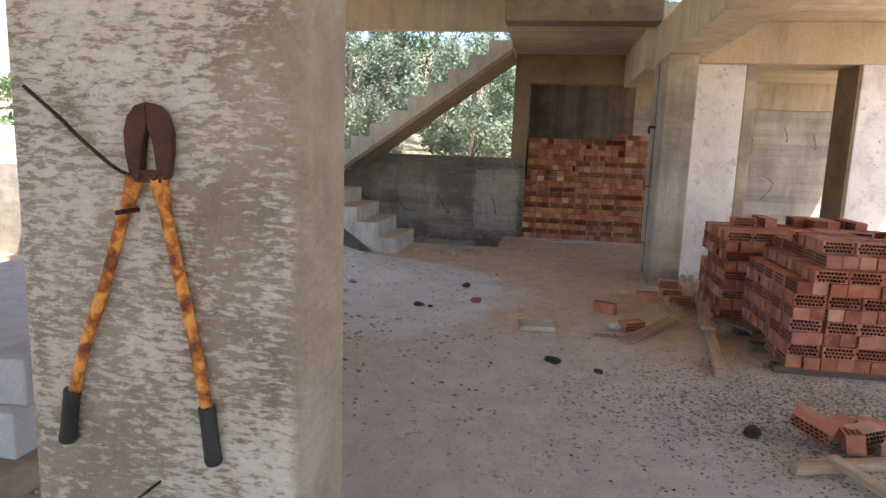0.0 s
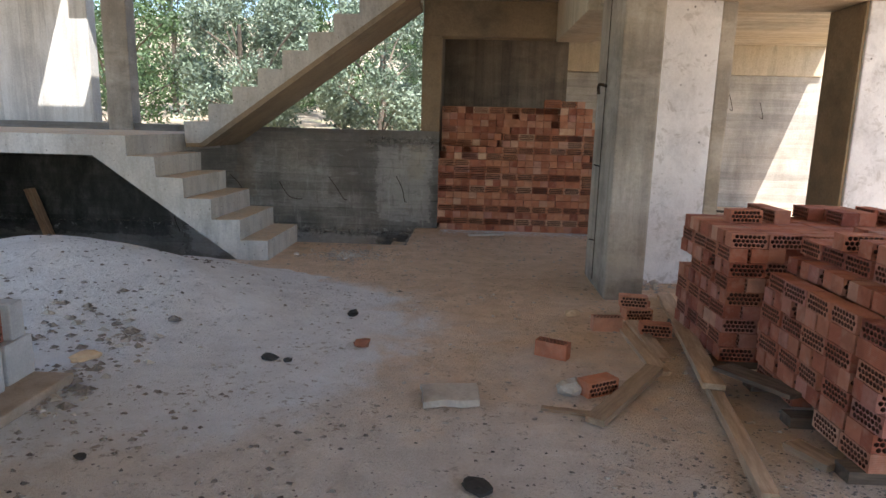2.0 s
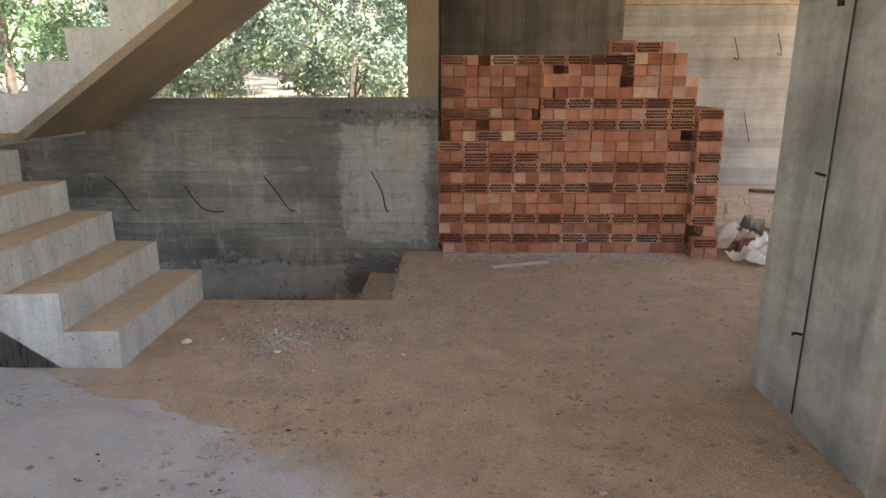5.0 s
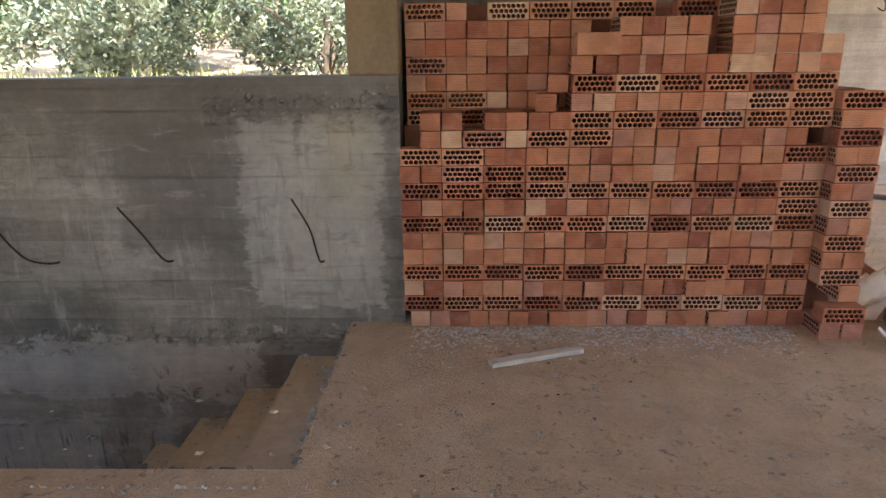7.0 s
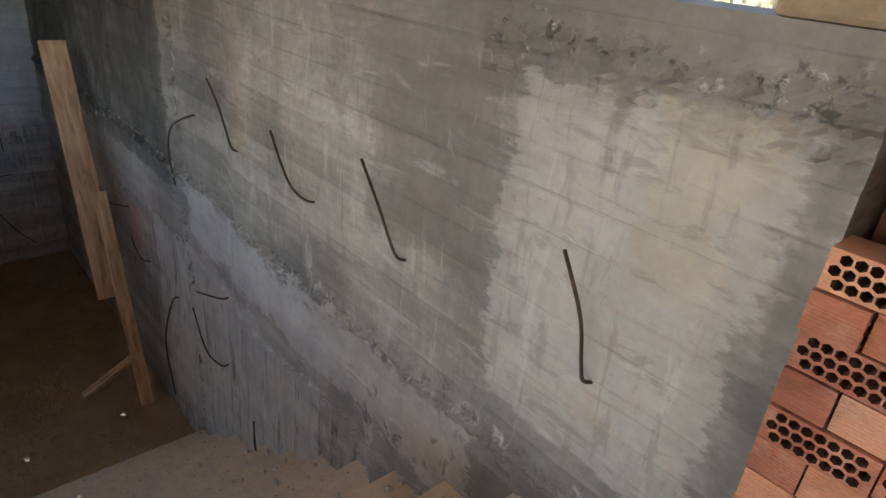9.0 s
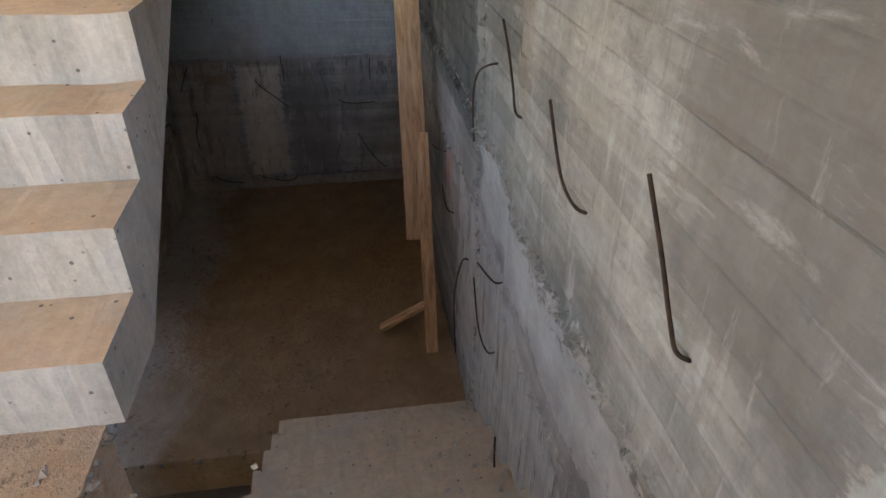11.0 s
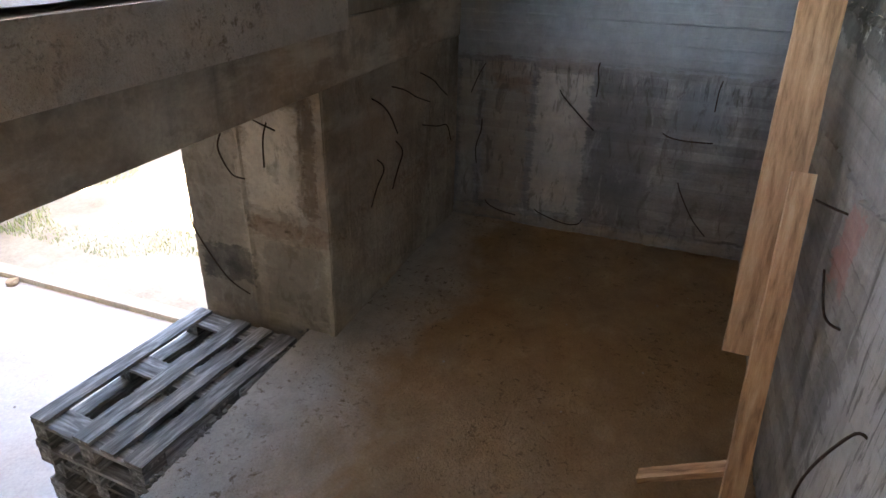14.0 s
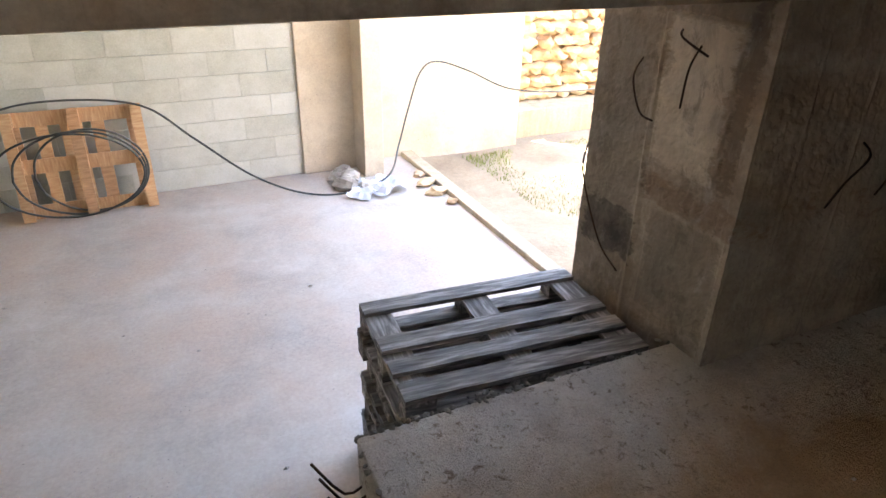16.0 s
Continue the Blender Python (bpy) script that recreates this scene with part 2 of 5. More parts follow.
for a in ((7.7, 11.0, -0.72, 1.0, 0.12, (0.46, 0.50, 0.54), 0.75), (8.62, 8.79, -2.0, -0.74, 0.08, (0.52, 0.46, 0.385), 0.8), (8.83, 9.23, -1.95, -0.72, 0.10, (0.47, 0.385, 0.30), 0.75), (8.9, 9.2, -0.98, -0.84, 0.14, (0.28, 0.16, 0.1), 0.7),
          (9.27, 9.71, -1.96, -0.76, 0.07, (0.72, 0.66, 0.58), 0.9), (9.28, 9.72, -0.80, -0.68, 0.12, (0.3, 0.27, 0.23), 0.8), (9.75, 10.26, -2.0, -0.74, 0.12, (0.20, 0.20, 0.20), 0.75), (10.3, 10.75, -1.19, -0.76, 0.04, (0.27, 0.285, 0.30), 0.8),
          (8.6, 11.0, -2.1, -2.0, 0.06, (0.42, 0.34, 0.25), 0.7)):
    smeared_or_shaded(M_BACK, "y", *a)
pocked(M_BACK, "y", 8.6, 11.0, -2.1, -0.7, 8, 0.5, (0.1, 0.085, 0.07), (1, 1.4, 0.5))
pocked(M_BACK, "y", 8.6, 11.0, -0.95, -0.72, 14, 0.6, (0.07, 0.06, 0.055), (1, 2.2, 0.3))
M_WALLUP = concrete("pale_upright_boards", (0.70, 0.68, 0.64), (0.46, 0.44, 0.41), warm_amount=0.15, boards=("x", 0.16), streaks=(6, 6, 0.6))
# darker brown concrete for the two walls round the brick stack
M_ALCOVE = concrete("dark_alcove_wall", (0.25, 0.21, 0.165), (0.095, 0.08, 0.065), warm=(0.2, 0.15, 0.1), warm_amount=0.5, boards=("x", 0.12), streaks=(7, 7, 0.6), blotch=0.4)
M_WALLPALE = concrete("pale_board_wall", (0.50, 0.465, 0.41), (0.29, 0.265, 0.23), warm_amount=0.25, boards=("z", 0.12), streaks=(3, 3, 1))
M_PIER = concrete("stained_pier", (0.64, 0.57, 0.48), (0.23, 0.19, 0.15), warm=(0.4, 0.27, 0.17), warm_amount=0.6, boards=("y", 0.23), streaks=(5, 5, 1.2), blotch=0.6)
M_BEAM = concrete("concrete_beam", (0.60, 0.52, 0.39), (0.40, 0.335, 0.24), warm=(0.55, 0.42, 0.26), warm_amount=0.5)
M_CEIL = concrete("concrete_ceiling", (0.62, 0.54, 0.41), (0.42, 0.355, 0.255), warm=(0.55, 0.42, 0.26), warm_amount=0.5, boards=("y", 0.1))
def washed_column():
    """Tan concrete under a brushed, flaking skin of pale cement."""
    m, n, l, b = node_mat("flaking_column", 0.9)
    p = coords(n, l)
    base = ramp(n, l, noise_tex(n, l, p, 3.0, 8, 0.7, 0.5), [(0.3, (0.2, 0.155, 0.115)), (0.5, (0.29, 0.235, 0.18)), (0.7, (0.37, 0.315, 0.25))])
    skin = noise_tex(n, l, coords(n, l, scale=(2.6, 2.6, 9)), 7.0, 9, 0.72, 0.3)
    cover = noise_tex(n, l, p, 2.2, 4, 0.6)
    mask = ramp(n, l, maths(n, l, "ADD", skin, maths(n, l, "MULTIPLY", maths(n, l, "SUBTRACT", cover, 0.5), 0.7)), [(0.475, grey(0)), (0.53, grey(0.75)), (0.7, grey(1))])
    sep = n.new("ShaderNodeSeparateXYZ")
    l.new(p, sep.inputs[0])
    bare = maths(n, l, "ADD", sep.outputs[0], maths(n, l, "MULTIPLY", noise_tex(n, l, p, 9, 6, 0.7), 0.06))
    mask = mixed(n, l, 1.0, mask, ramp(n, l, maths(n, l, "ADD", bare, 1.0), [(0.49, grey(1)), (0.515, grey(0.12))]), "MULTIPLY")
    col = mixed(n, l, mask, base, ramp(n, l, cover, [(0.3, (0.49, 0.44, 0.38)), (0.7, (0.64, 0.60, 0.53))]))
    fine = noise_tex(n, l, p, 90, 5, 0.7)
    col = mixed(n, l, 0.4, col, ramp(n, l, fine, [(0.3, grey(0.33)), (0.7, grey(0.7))]), "OVERLAY")
    l.new(col, b.inputs["Base Color"])
    bumped(n, l, b, maths(n, l, "ADD", maths(n, l, "MULTIPLY", mask, 0.7), fine), 0.5, 0.006)
    return m


M_COLUMN = washed_column()
M_PILLAR = concrete("concrete_pillar", (0.47, 0.42, 0.355), (0.2, 0.172, 0.14), warm_amount=0.3, streaks=(6, 6, 0.7), blotch=0.4)
M_SOFFIT = concrete("brown_streaked_concrete", (0.36, 0.275, 0.175), (0.14, 0.105, 0.07), warm=(0.3, 0.2, 0.11), warm_amount=0.6, streaks=(3, 3, 3))
M_WHITE = concrete("limewashed_render", (0.84, 0.82, 0.81), (0.66, 0.64, 0.63), warm=(0.5, 0.45, 0.4), warm_amount=0.15, streaks=(5, 5, 3), pitted=1.0, blotch=0.12, pit_scale=12)
pocked(M_WHITE, "x", 1.3, 6.5, -0.2, 2.4, 9, 0.4, (0.30, 0.26, 0.22))
def trodden_stair():
    """Grey cast risers with bubbles and runs, tan earth trodden on the treads."""
    m = concrete("concrete_stair", (0.60, 0.58, 0.54), (0.36, 0.34, 0.31), warm=(0.5, 0.42, 0.3), warm_amount=0.35, streaks=(9, 9, 2))
    n, l = m.node_tree.nodes, m.node_tree.links
    b = n["Principled BSDF"]
    old = b.inputs["Base Color"].links[0].from_socket
    p = coords(n, l)
    sep = n.new("ShaderNodeSeparateXYZ")
    l.new(n.new("ShaderNodeNewGeometry").outputs["True Normal"], sep.inputs[0])
    lie = maths(n, l, "ADD", sep.outputs[2], maths(n, l, "MULTIPLY", maths(n, l, "SUBTRACT", noise_tex(n, l, p, 6, 7, 0.7), 0.5), 0.9))
    earth = ramp(n, l, noise_tex(n, l, p, 20, 6, 0.7), [(0.3, (0.52, 0.39, 0.26)), (0.7, (0.70, 0.56, 0.40))])
    col = mixed(n, l, ramp(n, l, lie, [(0.72, grey(0)), (1.0, grey(0.85))]), old, earth)
    bub = n.new("ShaderNodeTexVoronoi")
    bub.inputs["Scale"].default_value = 17
    l.new(p, bub.inputs["Vector"])
    col = mixed(n, l, ramp(n, l, bub.outputs["Distance"], [(0.07, grey(0.8)), (0.11, grey(0))]), col, (0.08, 0.07, 0.06))
    l.new(col, b.inputs["Base Color"])
    return m


M_STAIR = trodden_stair()
def dusty_floor(name, tans, pales, way, shift, spread, sand=None):
    """Site floor: tan earth trodden over cement, white sand drifted over its west side, grit and stains."""
    m, n, l, b = node_mat(name, 0.95)
    p = coords(n, l)
    big = noise_tex(n, l, p, 0.9, 8, 0.65, 0.6)
    mid = noise_tex(n, l, p, 5.5, 7, 0.7, 0.3)
    fine = noise_tex(n, l, p, 70, 6, 0.75)
    tan = ramp(n, l, mid, [(0.3, tans[0]), (0.55, tans[1]), (0.75, tans[2])])
    pale = ramp(n, l, mid, [(0.3, pales[0]), (0.6, pales[1]), (0.8, pales[2])])
    sep = n.new("ShaderNodeSeparateXYZ")
    l.new(p, sep.inputs[0])
    west = maths(n, l, "MULTIPLY", maths(n, l, "SUBTRACT", shift[0], sep.outputs[0]), way[0])
    south = maths(n, l, "MULTIPLY", maths(n, l, "SUBTRACT", shift[1], sep.outputs[1]), way[1])
    drift = maths(n, l, "ADD", maths(n, l, "ADD", west, south), maths(n, l, "MULTIPLY", maths(n, l, "SUBTRACT", big, 0.5), spread))
    col = mixed(n, l, ramp(n, l, drift, [(0.0, grey(0.05)), (0.7, grey(0.95))]), tan, pale)
    if sand:
        far = []
        for k, (c, w) in enumerate(sand):
            q = maths(n, l, "MULTIPLY", maths(n, l, "SUBTRACT", sep.outputs[k], c), 1.0 / w)
            far.append(maths(n, l, "MULTIPLY", q, q))
        reach = maths(n, l, "ADD", maths(n, l, "SUBTRACT", 1.0, maths(n, l, "ADD", far[0], far[1])), maths(n, l, "MULTIPLY", maths(n, l, "SUBTRACT", noise_tex(n, l, p, 1.7, 8, 0.68, 0.5), 0.5), 1.3))
        white = ramp(n, l, mid, [(0.3, (0.68, 0.67, 0.67)), (0.7, (0.85, 0.85, 0.86))])
        col = mixed(n, l, ramp(n, l, reach, [(0.0, grey(0)), (0.25, grey(0.9))]), col, white)
    grit = n.new("ShaderNodeTexVoronoi")
    grit.inputs["Scale"].default_value = 55
    l.new(p, grit.inputs["Vector"])
    dots = ramp(n, l, grit.outputs["Distance"], [(0.1, grey(1)), (0.22, grey(0))])
    pick = ramp(n, l, noise_tex(n, l, p, 3.0, 5, 0.7), [(0.5, grey(0)), (0.65, grey(0.75))])
    col = mixed(n, l, maths(n, l, "MULTIPLY", dots, pick), col, (0.16, 0.13, 0.11))
    col = mixed(n, l, 0.45, col, ramp(n, l, fine, [(0.3, grey(0.32)), (0.7, grey(0.7))]), "OVERLAY")
    l.new(col, b.inputs["Base Color"])
    clod = noise_tex(n, l, p, 22, 7, 0.75, 0.4)
    dark = ramp(n, l, clod, [(0.55, grey(0)), (0.63, grey(0.8))])
    zone = ramp(n, l, noise_tex(n, l, p, 1.6, 4, 0.6), [(0.42, grey(0)), (0.56, grey(1))])
    l.new(mixed(n, l, maths(n, l, "MULTIPLY", dark, zone), col, tuple(v * 0.45 for v in tans[0])), b.inputs["Base Color"])
    rough = maths(n, l, "ADD", maths(n, l, "MULTIPLY", mid, 1.2), maths(n, l, "MULTIPLY", clod, 1.1))
    bumped(n, l, b, maths(n, l, "ADD", maths(n, l, "ADD", rough, fine), maths(n, l, "MULTIPLY", dots, 0.6)), 0.9, 0.02)
    return m


M_FLOOR = dusty_floor("dusty_floor", [(0.54, 0.39, 0.265), (0.71, 0.52, 0.355), (0.78, 0.62, 0.455)], [(0.56, 0.49, 0.43), (0.71, 0.635, 0.565), (0.80, 0.745, 0.69)], (0.35, 0.45), (0.35, 7.3), 3.0, ((-2.3, 2.25), (6.9, 1.75)))
M_CREAM = concrete("cream_render", (0.72, 0.64, 0.52), (0.60, 0.52, 0.41), warm=(0.62, 0.49, 0.33), warm_amount=0.4, streaks=(2, 2, 2), bump=0.25)
M_SLABPALE = concrete("pale_floated_slab", (0.66, 0.605, 0.55), (0.52, 0.465, 0.41), warm=(0.56, 0.43, 0.35), warm_amount=0.7, streaks=(1, 1, 1), bump=0.15)
M_LANDING = dusty_floor("sandy_landing", [(0.31, 0.19, 0.095), (0.40, 0.26, 0.135), (0.48, 0.34, 0.20)], [(0.46, 0.43, 0.39), (0.62, 0.59, 0.545), (0.72, 0.69, 0.65)], (0.0, 1.5), (0.0, 9.15), 2.2)
def fired_clay(name, deep):
    """Extruded clay: tone from brick to brick, combed ribs, dust and scuffs."""
    m, n, l, b = node_mat(name, 0.9)
    p = coords(n, l, "object")
    info = n.new("ShaderNodeObjectInfo")
    add = n.new("ShaderNodeVectorMath")
    comb = n.new("ShaderNodeCombineXYZ")
    l.new(maths(n, l, "MULTIPLY", info.outputs["Random"], 91.0), comb.inputs[0])
    l.new(p, add.inputs[0])
    l.new(comb.outputs[0], add.inputs[1])
    q = add.outputs[0]
    tone = ramp(n, l, info.outputs["Random"], [(p, tuple(v * d for v, d in zip(c, deep))) for p, c in ((0.0, (0.25, 0.075, 0.045)), (0.2, (0.36, 0.12, 0.065)), (0.45, (0.43, 0.16, 0.085)), (0.7, (0.47, 0.21, 0.12)), (0.88, (0.40, 0.175, 0.13)), (1.0, (0.58, 0.35, 0.22)))])
    patch = ramp(n, l, noise_tex(n, l, q, 7, 5, 0.6, 0.5), [(0.35, grey(0.3)), (0.65, grey(0.66))])
    col = mixed(n, l, 0.55, tone, patch, "OVERLAY")
    dust = ramp(n, l, noise_tex(n, l, q, 14, 6, 0.7), [(0.5, grey(0)), (0.75, grey(0.5))])
    col = mixed(n, l, dust, col, (0.47, 0.30, 0.23))
    fine = noise_tex(n, l, q, 160, 4, 0.7)
    col = mixed(n, l, 0.3, col, ramp(n, l, fine, [(0.3, grey(0.35)), (0.7, grey(0.65))]), "OVERLAY")
    sep = n.new("ShaderNodeSeparateXYZ")
    l.new(p, sep.inputs[0])
    rib = maths(n, l, "SINE", maths(n, l, "MULTIPLY", sep.outputs[2], 900.0))
    l.new(col, b.inputs["Base Color"])
    bumped(n, l, b, maths(n, l, "ADD", maths(n, l, "MULTIPLY", rib, 0.35), fine), 0.5, 0.003)
    return m


M_BRICK = fired_clay("fired_clay", (1.08, 1.16, 1.18))
# redder batch, darkened further for the shade on the piles
M_REDBRICK = fired_clay("shaded_red_clay", (0.86, 0.79, 0.84))
# near-black clay paints the shade inside the brick holes
M_HOLESHADE = simple("hole_shade_clay", [(0.3, (0.07, 0.03, 0.02)), (0.7, (0.16, 0.07, 0.045))], 12, 0.95, 0.5, 120)
# darkened clay, stands for the gloom between stacked bricks
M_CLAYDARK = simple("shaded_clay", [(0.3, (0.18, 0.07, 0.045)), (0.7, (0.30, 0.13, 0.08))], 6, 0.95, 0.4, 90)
M_DUST = dusty_floor("white_sand", [(0.64, 0.62, 0.61), (0.78, 0.765, 0.755), (0.85, 0.84, 0.835)], [(0.64, 0.62, 0.61), (0.80, 0.785, 0.775), (0.86, 0.855, 0.85)], (0.55, 0.22), (0.0, 7.6), 3.0)
M_BLOCK = simple("concrete_block", [(0.3, (0.36, 0.36, 0.36)), (0.7, (0.52, 0.52, 0.52))], 5, 0.95, 0.6, 90, rand=0.06)
M_WOOD = simple("raw_timber", [(0.3, (0.25, 0.17, 0.11)), (0.7, (0.46, 0.345, 0.24))], 5, 0.8, 0.3, 40, stretch=(1, 8, 8), rand=0.12)
M_PALLET = simple("weathered_pallet_wood", [(0.3, (0.05, 0.045, 0.04)), (0.5, (0.17, 0.16, 0.15)), (0.72, (0.46, 0.44, 0.415))], 4, 0.8, 0.4, 40, stretch=(1, 9, 9), rand=0.1)
M_OLDWOOD = simple("dark_old_timber", [(0.3, (0.07, 0.05, 0.038)), (0.7, (0.2, 0.15, 0.11))], 5, 0.85, 0.4, 40, stretch=(1, 8, 8), rand=0.1)
M_STEEL = simple("rusty_rebar", [(0.3, (0.02, 0.015, 0.012)), (0.7, (0.09, 0.05, 0.03))], 30, 0.75, 0.5, 120, metal=0.5)
M_LEAF = simple("leaves", [(0.3, (0.035, 0.065, 0.02)), (0.55, (0.085, 0.14, 0.05)), (0.75, (0.17, 0.23, 0.10))], 1.6, 0.55, 0.1, 30, space="world")
M_BARK = simple("bark", [(0.3, (0.08, 0.06, 0.045)), (0.7, (0.2, 0.16, 0.12))], 8, 0.95, 0.6, 60)
M_GROUND = simple("dry_grass_ground", [(0.3, (0.26, 0.195, 0.13)), (0.55, (0.38, 0.315, 0.225)), (0.75, (0.25, 0.26, 0.12))], 0.8, 0.95, 0.6, 20, space="world", dist=0.03)


# ---- building blocks ----
def box(bm, x0, x1, y0, y1, z0, z1, bevel=0.0):
    g = bmesh.ops.create_cube(bm, size=1)
    bmesh.ops.scale(bm, verts=g["verts"], vec=(x1 - x0, y1 - y0, z1 - z0))
    bmesh.ops.translate(bm, verts=g["verts"], vec=((x0 + x1) / 2, (y0 + y1) / 2, (z0 + z1) / 2))
    if bevel:
        edges = list({e for v in g["verts"] for e in v.link_edges})
        bmesh.ops.bevel(bm, geom=edges, offset=bevel, segments=2, affect="EDGES", profile=0.6)


def mesh_of(name, bm, material, smooth=False):
    me = bpy.data.meshes.new(name)
    bm.to_mesh(me)
    bm.free()
    if material:
        me.materials.append(material)
    if smooth:
        me.shade_smooth()
    return me


def part(name, bm, material, parent=None, label="", smooth=False):
    ob = new(name, mesh_of(name, bm, material, smooth))
    if parent:
        ob.parent = parent
    return tagged(ob, label)


def slab(name, dims, material, label="", category="", bevel=0.012):
    """One cast piece of the structure from one or more boxes."""
    bm = bmesh.new()
    for d in ([dims] if isinstance(dims[0], (int, float)) else dims):
        box(bm, *d, bevel=bevel)
    return tagged(part(name, bm, material), label, category, kind="structure")


def prism(bm, outline, y0, y1):
    """An outline in x and z, pulled along y."""
    slices = 40
    rings = []
    for k in range(slices + 1):
        y = y0 + (y1 - y0) * k / slices
        ring = []
        for i, (x, z) in enumerate(outline):
            q = 0.007 * noise.noise((i * 3.7, y * 9, 0)) + 0.006 * noise.noise((i * 5.1, y * 31, 7))
            c = -0.012 * max(0, noise.noise((i * 2.3, y * 5, 3)))
            ring.append(bm.verts.new((x + q + c, y, z + q * 0.4 + c)))
        rings.append(ring)
    bm.faces.new(rings[0])
    bm.faces.new(rings[-1][::-1])
    for a, b in zip(rings, rings[1:]):
        for i in range(len(a)):
            j = (i + 1) % len(a)
            bm.faces.new((a[j], a[i], b[i], b[j]))
    bmesh.ops.recalc_face_normals(bm, faces=bm.faces[:])


M_RUST = simple("orange_paint_over_rust", [(0.36, (0.13, 0.035, 0.012)), (0.47, (0.42, 0.13, 0.02)), (0.56, (0.70, 0.30, 0.06)), (0.75, (0.72, 0.38, 0.12))], 22, 0.7, 0.5, 140)
M_RUSTDARK = simple("dark_rusted_iron", [(0.3, (0.045, 0.018, 0.012)), (0.7, (0.12, 0.05, 0.03))], 16, 0.8, 0.6, 120, metal=0.3)
M_RUBBER = simple("black_rubber", [(0.3, (0.012, 0.012, 0.012)), (0.7, (0.03, 0.03, 0.03))], 10, 0.6, 0.2, 90)
M_STONE = simple("debris_stone", [(0.3, (0.22, 0.19, 0.16)), (0.5, (0.4, 0.36, 0.31)), (0.75, (0.62, 0.58, 0.52))], 3, 0.95, 0.6, 60, space="world")
M_EARTH = simple("brown_mortar_bed", [(0.3, (0.24, 0.185, 0.135)), (0.7, (0.44, 0.355, 0.28))], 6, 0.95, 0.6, 80, space="world")
M_PEBBLE = simple("mixed_pebbles", [(0.3, (0.06, 0.05, 0.045)), (0.5, (0.2, 0.17, 0.145)), (0.75, (0.42, 0.38, 0.33))], 40, 0.95, 0.5, 90, space="world")
M_RUBBLE = simple("ochre_rubble_stone", [(0.3, (0.42, 0.26, 0.14)), (0.5, (0.62, 0.45, 0.28)), (0.75, (0.74, 0.62, 0.46))], 3, 0.95, 0.7, 40, rand=0.15)
M_CHAR = simple("charred_scrap", [(0.3, (0.012, 0.011, 0.01)), (0.7, (0.05, 0.045, 0.04))], 20, 0.9, 0.5, 90)
M_PLASTIC = simple("cloudy_plastic_sheet", [(0.3, (0.62, 0.6, 0.56)), (0.7, (0.8, 0.78, 0.75))], 6, 0.35, 0.2, 40)
M_PALEWOOD = simple("new_pallet_wood", [(0.3, (0.42, 0.22, 0.11)), (0.7, (0.66, 0.42, 0.24))], 5, 0.8, 0.3, 40, stretch=(8, 1, 1), rand=0.12)
M_AAC = simple("pale_aerated_block", [(0.3, (0.50, 0.51, 0.46)), (0.7, (0.62, 0.63, 0.58))], 4, 0.95, 0.4, 70, rand=0.08)
M_PROPWOOD = simple("cement_stained_timber", [(0.3, (0.22, 0.13, 0.075)), (0.5, (0.5, 0.31, 0.18)), (0.75, (0.68, 0.48, 0.31))], 4, 0.85, 0.4, 40, stretch=(1, 8, 8), rand=0.1)
M_LATH = simple("bleached_lath", [(0.3, (0.42, 0.39, 0.35)), (0.7, (0.68, 0.65, 0.6))], 6, 0.85, 0.3, 40, stretch=(1, 8, 8))
M_PAPER = simple("torn_paper", [(0.3, (0.6, 0.64, 0.7)), (0.7, (0.75, 0.78, 0.82))], 5, 0.8, 0.2, 40)
M_CABLE = simple("grey_black_cable", [(0.3, (0.03, 0.035, 0.035)), (0.7, (0.07, 0.08, 0.08))], 10, 0.5, 0.2, 60)
M_GRASS = simple("dry_grass", [(0.3, (0.24, 0.27, 0.09)), (0.55, (0.40, 0.41, 0.17)), (0.75, (0.58, 0.53, 0.30))], 2, 0.8, 0.1, 20, space="world")
M_GREYLEAF = simple("silver_leaves", [(0.3, (0.085, 0.115, 0.07)), (0.55, (0.17, 0.215, 0.145)), (0.75, (0.32, 0.36, 0.26))], 1.6, 0.55, 0.1, 30, space="world")


def rng(seed):
    return random.Random(seed)


def tube(bm, pts, r, sides=6, closed_ends=True):
    pts = [Vector(p) for p in pts]
    rings, up = [], Vector((0.3, 0.2, 1)).normalized()
    for i, p in enumerate(pts):
        d = (pts[min(i + 1, len(pts) - 1)] - pts[max(i - 1, 0)]).normalized()
        a = d.cross(up)
        if a.length < 0.1:
            a = d.cross(Vector((1, 0, 0)))
        a.normalize()
        c = d.cross(a)
        rr = r[i] if isinstance(r, (list, tuple)) else r
        rings.append([bm.verts.new(p + (a * math.cos(k * math.tau / sides) + c * math.sin(k * math.tau / sides)) * rr) for k in range(sides)])
    for q, w in zip(rings, rings[1:]):
        for k in range(sides):
            bm.faces.new((q[k], q[(k + 1) % sides], w[(k + 1) % sides], w[k]))
    if closed_ends:
        bm.faces.new(rings[0][::-1])
        bm.faces.new(rings[-1])


def smooth_path(pts, n=8):
    """Points of a gliding curve through those given."""
    pts = [Vector(p) for p in pts]
    q = [pts[0], *pts, pts[-1]]
    out = []
    for i in range(1, len(q) - 2):
        for k in range(n):
            t = k / n
            a, b, c, d = q[i - 1], q[i], q[i + 1], q[i + 2]
            out.append(0.5 * ((2 * b) + (c - a) * t + (2 * a - 5 * b + 4 * c - d) * t * t + (3 * b - a - 3 * c + d) * t ** 3))
    return out + [pts[-1]]


